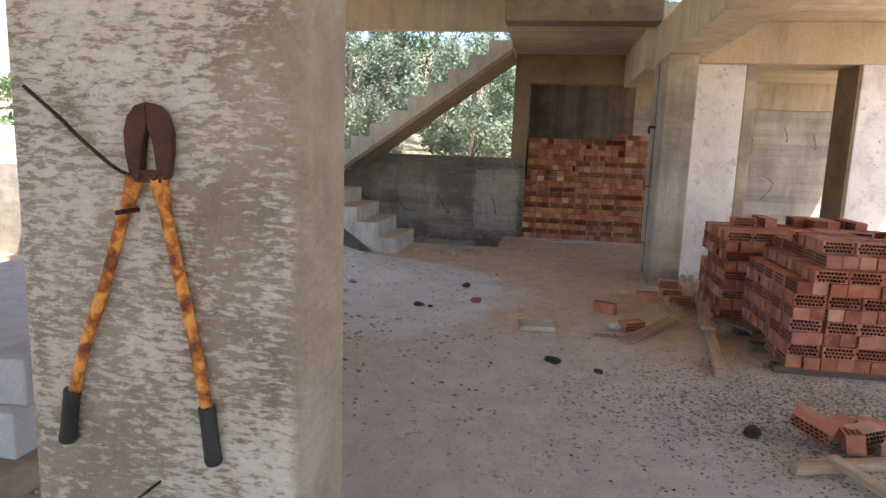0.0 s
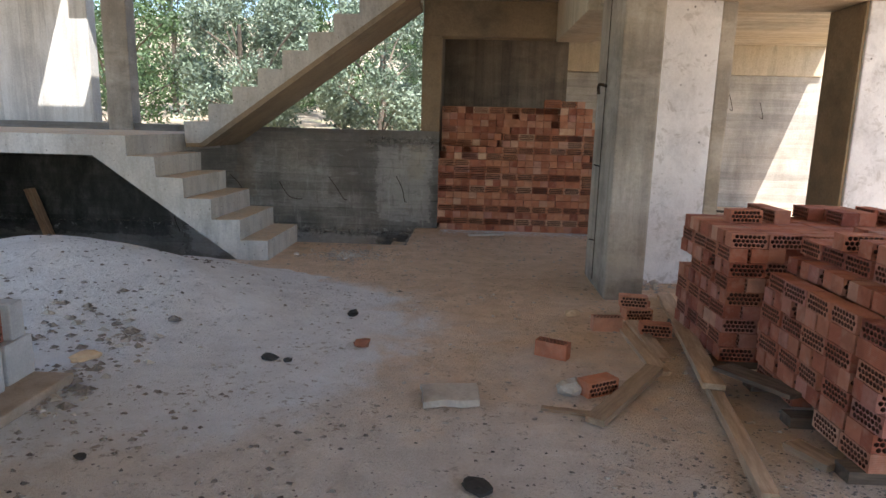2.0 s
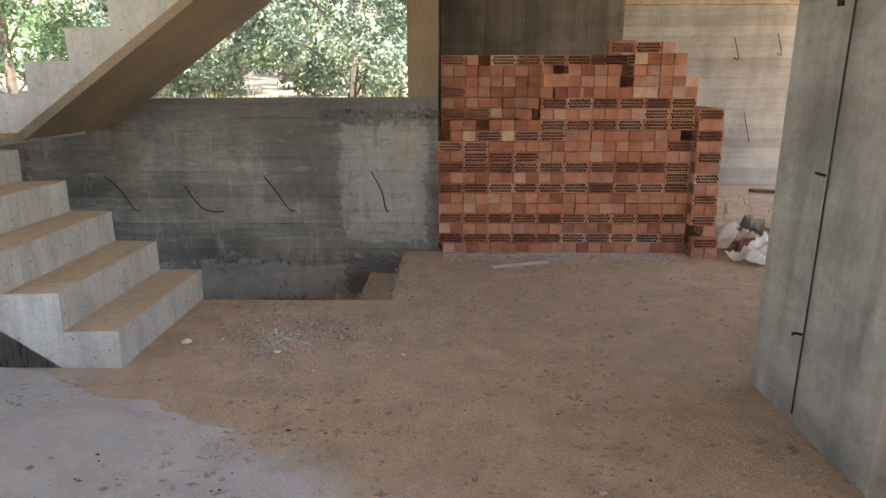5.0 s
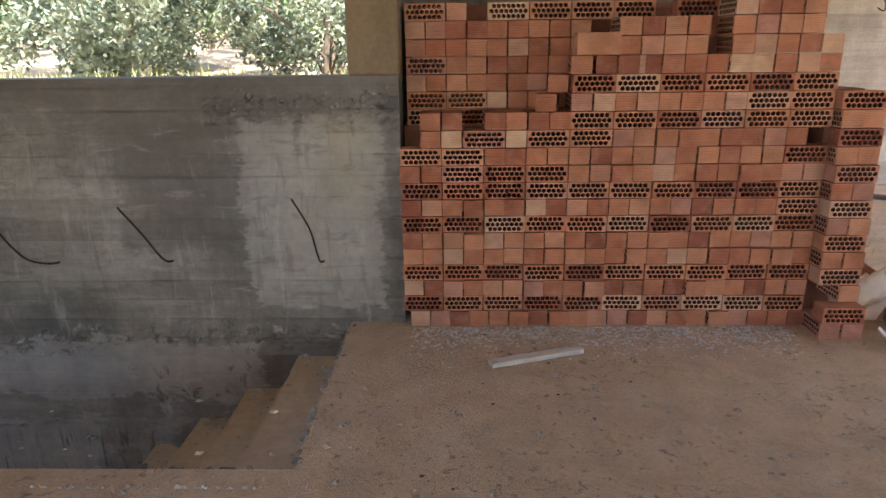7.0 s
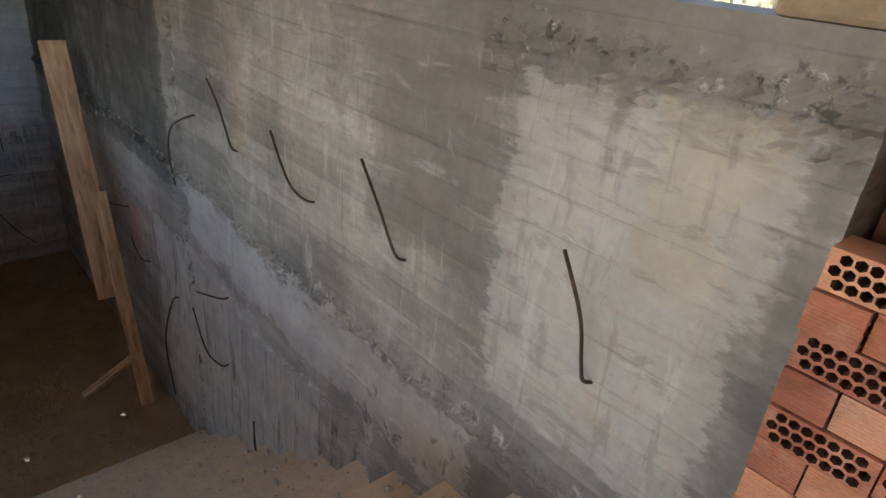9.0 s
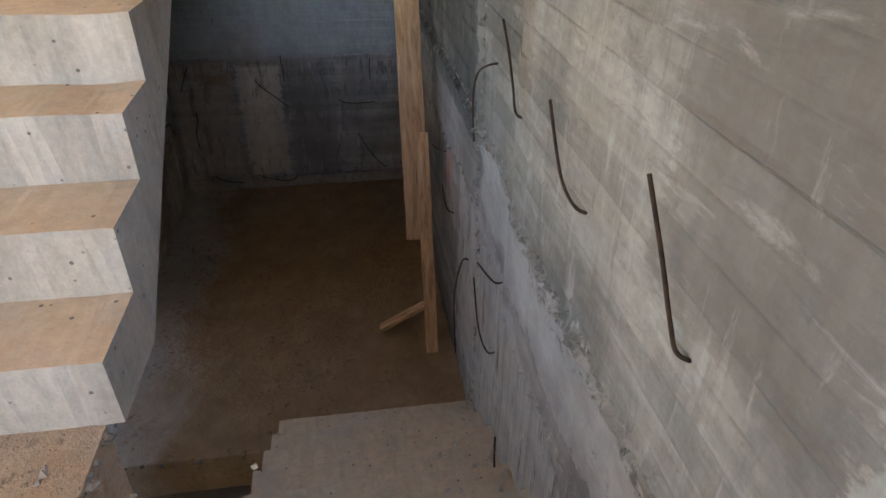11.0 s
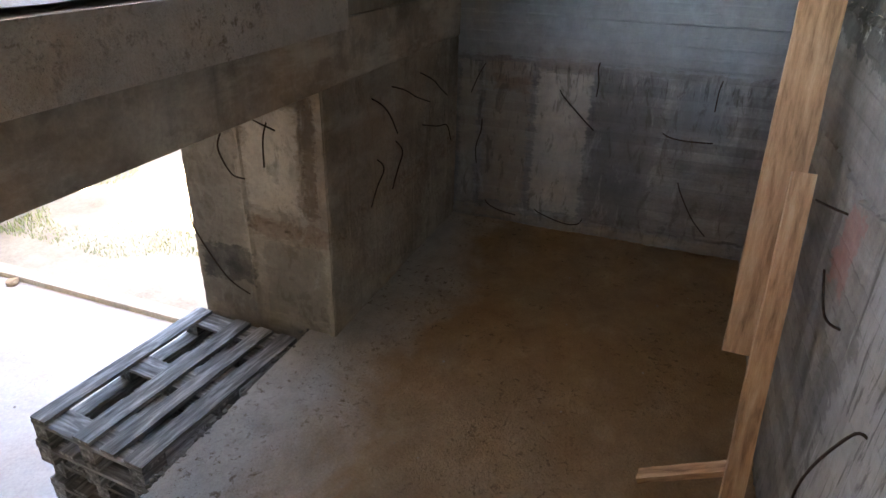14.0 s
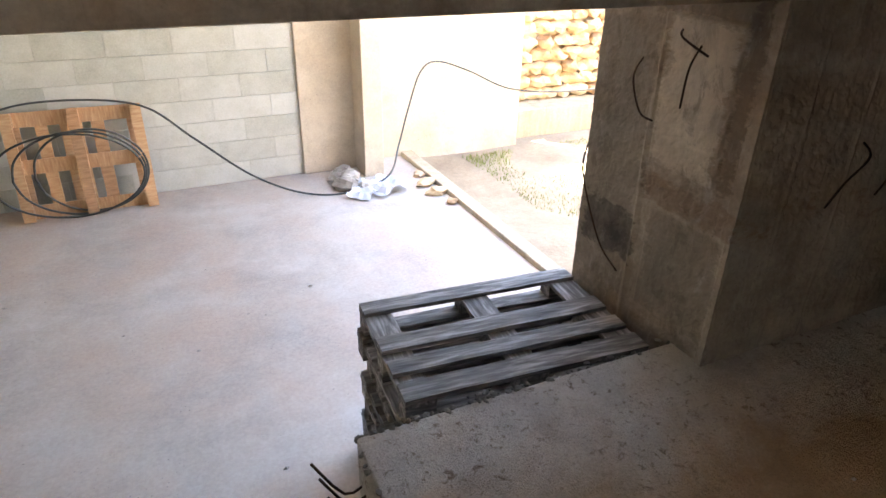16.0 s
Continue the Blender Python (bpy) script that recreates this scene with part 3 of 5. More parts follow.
def lump(bm, centre, size, seed, squash=0.6, sub=1):
    """An uneven chunk."""
    g = bmesh.ops.create_icosphere(bm, subdivisions=sub, radius=size)
    r = rng(seed)
    ox, tw = Vector((r.random() * 50, r.random() * 50, 0)), r.random() * 6
    for v in g["verts"]:
        k = 1 + 0.55 * noise.noise(v.co / size * 1.3 + ox)
        v.co = Matrix.Rotation(tw, 3, "Z") @ Vector((v.co.x * k * 1.2, v.co.y * k * 0.9, v.co.z * k * squash))
        v.co += Vector(centre)


def board_mesh(name, length, width, thick, material, seed=0):
    """A sawn board along x with slightly uneven edges, its middle at the origin."""
    bm = bmesh.new()
    r, n = rng(seed), 10
    rings = []
    for i in range(n + 1):
        x = -length / 2 + length * i / n
        w, dy, dz = width / 2 * (1 + 0.05 * (r.random() - 0.5)), 0.004 * (r.random() - 0.5), 0.003 * (r.random() - 0.5)
        h = thick / 2
        rings.append([bm.verts.new((x, dy + sy * w, dz + sz * h)) for sy, sz in ((-1, -1), (1, -1), (1, 1), (-1, 1))])
    for a, b in zip(rings, rings[1:]):
        for k in range(4):
            bm.faces.new((a[k], a[(k + 1) % 4], b[(k + 1) % 4], b[k]))
    bm.faces.new(rings[0][::-1])
    bm.faces.new(rings[-1])
    bmesh.ops.recalc_face_normals(bm, faces=bm.faces[:])
    return mesh_of(name, bm, material)


def between(a, b, roll=0):
    """The pose that lays a thing's x axis from a to b, its middle halfway."""
    a, b = Vector(a), Vector(b)
    return Matrix.Translation((a + b) / 2) @ (b - a).to_track_quat("X", "Z").to_matrix().to_4x4() @ pose(0, 0, 0, roll)


# ---- structure ----
slab("floor", [(-5.3, 6.5, -5, 8.6, -0.225, 0), (-4.85, 6.5, 8.6, 8.84, -0.225, 0), (-1.7, 6.5, 8.84, 9.79, -0.3, 0), (-0.55, 6.5, 9.79, 14.5, -0.3, 0)], M_FLOOR, bevel=0)


def relief_wall(name, axis, plane, out, u0, u1, z0, z1, thick, depth, material, du=0.02, dz=0.0125):
    """A cast wall whose face carries the relief of its shuttering; it runs along axis, faces out (+1 or -1) and is closed behind."""
    nu, nz = int((u1 - u0) / du) + 1, int((z1 - z0) / dz) + 1

    def spot(u, d, z):
        return (u, d, z) if axis == "x" else (d, u, z)
    verts, faces = [], []
    for i in range(nu + 1):
        u = u0 + (u1 - u0) * i / nu
        for j in range(nz + 1):
            z = z0 + (z1 - z0) * j / nz
            verts.append(spot(u, plane + out * depth(u, z), z))
    m = nz + 1
    for i in range(nu):
        for j in range(nz):
            faces.append((i * m + j, (i + 1) * m + j, (i + 1) * m + j + 1, i * m + j + 1))
    rim = [i * m for i in range(nu + 1)] + [nu * m + j for j in range(1, nz + 1)] + [i * m + nz for i in range(nu - 1, -1, -1)] + [j for j in range(nz - 1, 0, -1)]
    k = len(verts)
    for q in rim:
        i, j = divmod(q, m)
        verts.append(spot(u0 + (u1 - u0) * i / nu, plane - out * thick, z0 + (z1 - z0) * j / nz))
    for a in range(len(rim)):
        c = (a + 1) % len(rim)
        faces.append((rim[c], rim[a], k + a, k + c))
    faces.append(tuple(range(k, k + len(rim))))
    me = bpy.data.meshes.new(name)
    me.from_pydata(verts, [], faces)
    if (axis == "x") == (out > 0):
        me.flip_normals()
    me.materials.append(material)
    return tagged(new(name, me), kind="structure")


def hashed(a, b=0.0):
    return noise.noise((a * 7.31 + 0.37, b * 5.17 + 0.61, 4.4))


def boards_across(u, z, pitch=0.1, start=0.02, length=1.9):
    """Boards laid along the wall, with fins of mortar at their joints."""
    q = (z - start) / pitch
    k = math.floor(q)
    f = min(q - k, 1 - q + k) * pitch
    fin = max(0, 1 - f / 0.009) * max(0, noise.noise((u * 2.3, round(q) * 3.1, 2)) + 0.1) * 0.022
    return 0.009 * hashed(k, math.floor(u / length + 0.37 * (k % 3))) + fin


def boards_upright(u, z, pitch, start=0.0):
    q = (u - start) / pitch
    k = math.floor(q)
    f = min(q - k, 1 - q + k) * pitch
    return 0.008 * hashed(k) + max(0, 1 - f / 0.012) * (0.004 + 0.009 * max(0, noise.noise((z * 2.1, round(q) * 3.3, 5))))


def crumbs(u, z, amount, scale=22):
    return 2.2 * amount * (noise.noise((u * scale, z * scale, 1)) + 0.5 * noise.noise((u * scale * 2.3, z * scale * 2.3, 6)))


def north_relief(u, z):
    h = 0.0015 * noise.noise((u * 3, z * 3, 0))
    h -= 0.05 * min(max((-2.65 - u) / 0.2, 0), 1)
    edge = -0.07 + 0.05 * noise.noise((u * 0.8, 0, 7))
    low = -0.56 + 0.08 * noise.noise((u * 1.4, 3, 7))
    if z > edge:
        h += boards_across(u, z)
    elif z > low:
        h += 0.008 + 0.4 * boards_across(u, z) + 0.006 * noise.noise((u * 5, z * 7, 3))
    elif u < -1.65:
        h += boards_upright(u, z, 0.105, -0.02) - 0.012
    else:
        h += crumbs(u, z, 0.012, 9) - 0.008
    h += max(0, 1 - abs(z - edge) / 0.045) * max(0, crumbs(u, z, 0.02) + 0.006)
    h += max(0, 1 - abs(z - low) / 0.03) * max(0, crumbs(u, z, 0.016) + 0.003)
    if u > -1.15 and 0.96 < z < 1.08:
        h += crumbs(u, z, 0.012, 26)
    if -0.3 < z < edge:
        h -= 0.02 * max(0, noise.noise((u * 6, z * 11, 9)) - 0.28)
    h += max(0, 1 - abs(u + 3.45) / 0.03) * max(0, crumbs(u, z, 0.02) + 0.008)
    return h


def pier_relief(u, z):
    h = 0.002 * noise.noise((u * 4, z * 4, 0)) + crumbs(u, z, 0.002, 30)
    w = 0.012 * noise.noise((u * 7, z * 7, 11))
    if 8.06 < u + w < 8.45 and -1.31 < z + w < -0.66:
        h += 0.008
    elif 8.12 < u + w < 8.57 and -2.02 < z + w < -1.5:
        h += 0.006
    elif u + w > 8.55:
        h += 0.012
    elif u + w < 8.02:
        h += 0.003 * hashed(math.floor(z / 0.31))
    h += max(0, 1 - abs(u - 8.04 - 0.02 * noise.noise((z * 2, 0, 0))) / 0.025) * 0.016
    h += max(0, 1 - abs(z + 1.42 + 0.08 * (u - 8.3)) / 0.05) * (0.005 + max(0, crumbs(u, z, 0.014))) * (u > 8.04)
    return h


def pier_side_relief(u, z):
    return boards_upright(u, z, 0.33, -5.2) * 1.3 + crumbs(u, z, 0.002, 25) + 0.002 * noise.noise((u * 4, z * 4, 0))


def back_relief(u, z):
    h = crumbs(u, z, 0.0015, 30)
    if z > -0.70 + 0.02 * noise.noise((u * 4, 0, 3)):
        return h + 1.3 * boards_across(u, z, 0.075, 0.0, 1.2) + 0.006
    w = 0.012 * noise.noise((u * 5, z * 5, 11))
    for k, (a, c, d) in enumerate(((8.6, 8.80, 0.004), (8.82, 9.24, 0.0), (9.27, 9.72, 0.010), (9.75, 10.27, -0.003), (10.29, 10.78, 0.005), (10.8, 11.1, 0.0))):
        if a < u + w < c:
            h += d
        h += max(0, 1 - abs(u + w - c - 0.015) / 0.022) * (0.006 + 0.012 * max(0, noise.noise((z * 2.4, k, 5)) + 0.2))
    if z < -1.98 + 0.02 * noise.noise((u * 6, 0, 1)):
        h += 0.022 + crumbs(u, z, 0.008, 14)
    return h


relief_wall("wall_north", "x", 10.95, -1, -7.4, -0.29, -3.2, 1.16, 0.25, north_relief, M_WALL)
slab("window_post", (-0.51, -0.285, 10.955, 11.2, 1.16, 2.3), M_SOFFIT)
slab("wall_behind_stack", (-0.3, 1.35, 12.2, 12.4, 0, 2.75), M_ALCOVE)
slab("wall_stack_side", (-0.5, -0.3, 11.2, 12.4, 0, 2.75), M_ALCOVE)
slab("wall_far", (1.35, 5.78, 14.2, 14.45, 0, 2.15), M_WALLPALE)
slab("beam_far", (1.35, 5.7, 14.15, 14.5, 2.15, 2.62), M_BEAM)
slab("pillar", (1.11, 1.39, 7.90, 8.72, 0, 2.24), M_PILLAR, bevel=0.015)
slab("white_column", (1.394, 1.97, 8.47, 8.86, 0, 2.22), M_WHITE, bevel=0.015)
slab("column_edge", (1.975, 2.09, 8.49, 8.86, 0, 2.22), M_PILLAR, "bare grey edge of the limewashed column", "column", bevel=0.015)
slab("white_wall", (3.0, 6.3, 8.37, 8.9, 0, 2.22), M_WHITE, bevel=0.015)
# thin browner slab set against the wall's west end
slab("white_wall_end", (2.975, 2.997, 8.39, 8.88, 0, 2.215), M_SOFFIT, "brown end slab of the limewashed wall", "wall", bevel=0.004)
slab("beam_right", (1.5, 4.0, 8.38, 8.9, 2.22, 2.62), M_BEAM)
slab("beam_long", [(1.12, 1.5, -5, 8.9, 2.24, 2.64), (1.02, 1.4, 8.9, 10.95, 2.2, 2.64)], M_BEAM)
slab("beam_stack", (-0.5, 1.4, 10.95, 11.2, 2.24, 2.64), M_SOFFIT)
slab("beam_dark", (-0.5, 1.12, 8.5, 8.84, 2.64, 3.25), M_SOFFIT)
slab("ceiling", [(1.5, 4.0, -5, 8.9, 2.62, 2.85), (1.5, 5.7, 8.9, 12, 2.62, 2.85), (1.5, 5.7, 12, 14.5, 2.62, 2.85), (-0.5, 1.5, 8.84, 14.5, 2.64, 2.9), (-5.3, 1.5, -5, 8.84, 3.25, 3.5)], M_CEIL, bevel=0)
# unseen roof keeps sun off the stairs; added gap lights wall_west_upper
slab("roof_stairwell", [(-8.0, -4.66, 8.84, 11.4, 3.4, 3.6), (-4.66, -4.0, 8.84, 10.2, 3.4, 3.6), (-4.66, -4.0, 10.86, 11.4, 3.4, 3.6), (-4.0, 1.5, 8.84, 11.4, 3.4, 3.6), (-8.0, 1.5, 8.7, 8.84, 3.25, 3.6)], M_CEIL, bevel=0)
slab("beam_window", (-4.65, -0.5, 10.95, 11.2, 2.98, 3.4), M_BEAM)
slab("window_mullion", (-4.3, -4.0, 10.97, 11.17, 1.08, 2.98), M_PILLAR)
slab("wall_west_upper", (-8, -4.62, 11.22, 11.4, 1.08, 4.0), M_WALLUP)
slab("front_column", (-1.277, -0.485, 2.86, 3.14, 0, 3.25), M_COLUMN, bevel=0.025)


def steps_up():
    bm = bmesh.new()
    pts = [(-1.70, 0)]
    for k in range(6):
        x = -1.70 - 0.248 * k
        pts += [(x, 0.18 * (k + 1)), (x - 0.248, 0.18 * (k + 1))]
    pts[-1] = (-7.3, 1.08)
    pts += [(-7.3, 0.9), (-3.25, 0.9), (-1.98, 0.0)]
    prism(bm, pts, 8.84, 9.83)
    box(bm, -7.3, -2.95, 9.83, 11.05, 0.9, 1.08)
    return tagged(part("staircase_lower", bm, M_STAIR), "bare concrete lower stair flight with its landing", "stairs", kind="structure")


def steps_up_second():
    bm = bmesh.new()
    pts = []
    for k in range(10):
        x, z = -2.886 + 0.262 * k, 1.21 + 0.182 * k
        pts += [(x, z - 0.182 if k else 1.0), (x, z)]
    pts += [(-0.5, 2.85), (-0.5, 2.55), (-2.72, 0.985), (-2.87, 0.985)]
    prism(bm, pts, 9.9, 10.9)
    # separate browner plate laid under the flight
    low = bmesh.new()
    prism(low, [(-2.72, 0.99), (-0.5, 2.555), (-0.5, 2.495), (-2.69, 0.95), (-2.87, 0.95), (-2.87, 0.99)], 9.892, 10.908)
    tagged(part("stair_soffit", low, M_SOFFIT), "brown underside plate of the upper stair flight", "stairs", kind="structure")
    return tagged(part("staircase_upper", bm, M_STAIR), "bare concrete upper stair flight with a sloping soffit", "stairs", kind="structure")


def steps_down():
    bm = bmesh.new()
    pts = [(-0.55, -0.004)]
    for k in range(12):
        x = -0.56 - 0.266 * k
        pts += [(x, -0.175 * k - 0.004), (x, -0.175 * (k + 1) - 0.004)]
    pts += [(-3.6, -2.104), (-3.6, -2.4), (-0.55, -0.35)]
    prism(bm, pts, 9.8, 11.02)
    return tagged(part("staircase_basement", bm, M_STAIR), "bare concrete stair down to a basement landing", "stairs", kind="structure")


steps_up()
steps_up_second()
steps_down()
slab("landing_basement", (-7.1, -3.40, 8.40, 11.02, -2.4, -2.1), M_LANDING, bevel=0.02)
slab("beam_stairwell", (-7.09, -1.7, 8.3, 8.615, -0.565, -0.23), M_PIER)
relief_wall("wall_pier_face", "y", -4.95, 1, 7.61, 8.60, -3.2, -0.568, 0.3, pier_relief, M_PIERFACE, 0.0125)
relief_wall("wall_pier_side", "x", 8.60, 1, -7.09, -4.952, -3.2, -0.568, 0.3, pier_side_relief, M_PIERFACE, 0.015)
slab("wall_pier", (-7.1, -5.26, 7.62, 8.29, -3.2, -0.57), M_PIER)
relief_wall("wall_back", "y", -7.1, 1, 7.62, 11.02, -3.2, 1.0, 0.25, back_relief, M_BACK)
slab("wall_stairwell_west", [(-7.08, -5.29, 8.4, 8.85, 0.0, 0.9), (-7.08, -4.98, 8.4, 8.612, -0.225, 0.0)], M_PILLAR, bevel=0)
slab("floor_basement", (-5.8, 2.2, 2.4, 10.95, -3.4, -3.1), M_SLABPALE, bevel=0)
slab("wall_basement_east", (2.0, 2.2, 2.7, 10.9, -3.1, -0.225), M_WALL)
slab("basement_ceiling_band", (-4.5, 2.0, 2.78, 2.9, -0.62, -0.225), M_BEAM)
slab("column_basement", [(-5.36, -4.48, 2.5, 2.93, -3.1, -0.225), (-5.36, -5.12, 2.93, 3.3, -3.1, -0.225)], M_CREAM)
slab("kerb", (-5.95, -5.8, 2.6, 7.68, -3.4, -3.04), M_BEAM)
slab("wall_garden", (-7.55, -5.36, 2.3, 2.72, -3.3, -0.9), M_CREAM)
slab("garden_ledge", (-12.0, -7.55, 1.7, 2.5, -3.3, -2.75), M_BEAM)


def ground_z(x, y):
    low = max(min(max((-5.4 - x) / 0.6, 0), 1) * min(max((10.8 - y) / 1.0, 0), 1), 0)
    rise = min(max((y - 16.0) / 20.0, 0), 5)
    return -3.16 * low + (1 - low) * (-0.05 + 0.95 * min(max((y - 11.0) / 2.0, 0), 1) * min(max((1.5 - x) / 2.0, 0), 1) + 1.6 * rise ** 1.5)


def ground():
    xs = [-400, -200, -100, -60, -40] + [-30 + 0.5 * i for i in range(121)] + [40, 60, 100, 200, 400]
    ys = [-400, -200, -100, -50, -30] + [-20 + 0.5 * i for i in range(141)] + [60, 80, 100, 120, 160, 200, 400]
    verts = [(x, y, ground_z(x, y) + 0.07 * noise.noise((x * 0.8, y * 0.8, 0)) + (0.5 * noise.noise((x * 0.08, y * 0.08, 3)) if y > 18 else 0)) for x in xs for y in ys]
    faces, m = [], len(ys)
    for i in range(len(xs) - 1):
        for j in range(m - 1):
            cx, cy = (xs[i] + xs[i + 1]) / 2, (ys[j] + ys[j + 1]) / 2
            inside = (-5.8 < cx < 6.5 and -5 < cy < 11.2) or (-7.35 < cx < 0 and 7.7 < cy < 11.2) or (-0.55 < cx < 6.5 and -5 < cy < 14.5)
            if not inside:
                faces.append((i * m + j, (i + 1) * m + j, (i + 1) * m + j + 1, i * m + j + 1))
    me = bpy.data.meshes.new("ground")
    me.from_pydata(verts, [], faces)
    me.materials.append(M_GROUND)
    me.shade_smooth()
    tagged(new("ground", me), "dry grassy ground round the building site", "ground", kind="structure")


ground()


# ---- outdoors: trees, shrubs, grass ----
def leaf_cloud(centres, per, spread, size, seed):
    r = np.random.default_rng(seed)
    c = np.repeat(np.array(centres), per, axis=0)
    n = len(c)
    d = r.normal(size=(n, 3))
    d /= np.linalg.norm(d, axis=1)[:, None]
    c = c + d * (r.random((n, 1)) ** 0.5) * spread
    a = r.normal(size=(n, 3))
    a /= np.linalg.norm(a, axis=1)[:, None]
    b = np.cross(a, r.normal(size=(n, 3)))
    b /= np.linalg.norm(b, axis=1)[:, None]
    s = size * (0.6 + 0.8 * r.random((n, 1)))
    v = np.stack([c - a * s, c + b * s * 0.45, c + a * s, c - b * s * 0.45], 1).reshape(-1, 3)
    f = np.arange(n * 4).reshape(-1, 4)
    return v, f


def tree(seed, height, width, leaf, label, name="tree", per=270, clumps=66):
    r = rng(seed)
    base = new(name)
    bm = bmesh.new()
    trunk = smooth_path([(0, 0, -0.2), (0.1 * r.uniform(-1, 1), 0.1 * r.uniform(-1, 1), height * 0.25), (0.2 * r.uniform(-1, 1), 0.2 * r.uniform(-1, 1), height * 0.6)], 4)
    tube(bm, trunk, [0.11 - 0.07 * i / len(trunk) for i in range(len(trunk))], 7)
    centres = []
    for i in range(clumps):
        a, u = r.uniform(0, math.tau), r.uniform(0.02, 1.0)
        rad = width / 2 * math.sin(math.pi * min(0.12 + 0.8 * u, 1)) ** 0.7 * (0.55 + 0.45 * r.random()) * (1 + 0.25 * noise.noise((a, u * 3, seed)))
        centres.append((rad * math.cos(a), rad * math.sin(a), height * (0.06 + 0.9 * u)))
        if i % 7 == 0:
            e = Vector(centres[-1])
            s0 = Vector(trunk[min(int(u * len(trunk) * 0.8), len(trunk) - 1)])
            tube(bm, smooth_path([s0, (s0 + e) / 2 + Vector((0, 0, 0.15)), e], 3), 0.022, 5)
    part("trunk", bm, M_BARK, base)
    v, f = leaf_cloud(centres, per, width * 0.1, 0.047, seed)
    me = bpy.data.meshes.new("crown")
    me.from_pydata(v.tolist(), [], f.tolist())
    me.materials.append(leaf)
    part_ob = new("crown", me)
    part_ob.parent = base
    return tagged(base, label, "tree", group="trees on the slope")


kinds = [tree(1, 5.2, 4.4, M_LEAF, "dense green broadleaf tree on the slope"), tree(2, 4.2, 4.0, M_GREYLEAF, "grey-green olive-like tree on the slope"),
         tree(3, 6.2, 4.6, M_LEAF, "tall green broadleaf tree on the slope"), tree(4, 3.0, 3.4, M_GREYLEAF, "low grey-green shrubby tree on the slope")]
spots = [(0, -8.5, 18.5), (1, -5.9, 20.0), (2, -3.6, 21.5), (3, -2.0, 18.2), (0, -0.2, 22), (1, -11.5, 20), (2, -14.5, 21), (3, -4.6, 17.2),
         (2, -9.5, 24), (0, -6.5, 25.5), (1, -1.5, 26), (3, 1.8, 20.5), (0, 9.5, 22), (1, 7.6, 20.0), (3, 8.6, 17.6), (2, 11.5, 25), (0, 13, 20), (1, -18, 24), (2, 3.5, 27)]
used = set()
for k, (kind, x, y) in enumerate(spots):
    m = pose(x, y, ground_z(x, y), 0, 0, 67 * k)
    if kind in used:
        copy_thing(kinds[kind], m)
    else:
        kinds[kind].matrix_basis = m
        used.add(kind)


def scrub():
    """Far bushes over the hillside, and grass tufts near the openings."""
    r = rng(9)
    centres = []
    for i in range(900):
        x, y = r.uniform(-60, 60), 28 + 90 * r.random() ** 1.4
        centres.append((x, y, ground_z(x, y) + r.uniform(0.1, 0.7)))
    v, f = leaf_cloud(centres, 45, 1.0, 0.28, 5)
    me = bpy.data.meshes.new("hillside_scrub")
    me.from_pydata(v.tolist(), [], f.tolist())
    me.materials.append(M_LEAF)
    tagged(new("hillside_scrub", me), "scattered green scrub over the far hillside", "bushes", kind="stuff")
    verts, faces = [], []
    for i in range(22000):
        if i < 5500:
            x, y = r.uniform(-13, 3), r.uniform(12.0, 19)
            h = r.uniform(0.05, 0.22) * (0.4 + max(0, noise.noise((x * 0.6, y * 0.6, 5)) + 0.5))
        else:
            x, y = r.uniform(-9.5, -6.6), r.uniform(2.9, 7.5)
            if noise.noise((x * 0.7, y * 0.7, 8)) < -0.25 + 0.6 * max(0, x + 6.9):
                continue
            h = r.uniform(0.015, 0.06)
        z, a, w = ground_z(x, y) - 0.05, r.uniform(0, math.tau), 0.012
        lx, ly = 0.4 * h * math.cos(a * 3), 0.4 * h * math.sin(a * 3)
        k = len(verts)
        verts += [(x - w * math.cos(a), y - w * math.sin(a), z), (x + w * math.cos(a), y + w * math.sin(a), z), (x + lx, y + ly, z + h + 0.05)]
        faces.append((k, k + 1, k + 2))
    me = bpy.data.meshes.new("grass")
    me.from_pydata(verts, [], faces)
    me.materials.append(M_GRASS)
    tagged(new("grass", me), "dry yellow-green grass on the ground outside", "grass", kind="stuff")


scrub()


def stone_wall():
    wall = slab("garden_stone_wall", (-12, -7.55, 1.75, 1.95, -2.75, -0.3), M_BEAM)
    r = rng(14)
    meshes = []
    for i in range(6):
        bm = bmesh.new()
        lump(bm, (0, 0, 0), 0.16, 200 + i, 0.62, 2)
        meshes.append(mesh_of("stone", bm, M_RUBBLE))
    z, i = -2.66, 0
    while z < -0.4:
        x = -7.62 - r.uniform(0, 0.1)
        while x > -10.6:
            ob = new("stone", meshes[i % 6])
            ob.parent = wall
            ob.matrix_basis = pose(x, 1.98, z + r.uniform(-0.02, 0.02), 0, r.uniform(-12, 12), r.uniform(-15, 15))
            x -= r.uniform(0.26, 0.36)
            i += 1
        z += 0.19


stone_wall()


# ---- bricks ----
BL, BD, BH = 0.1825, 0.0888, 0.0735


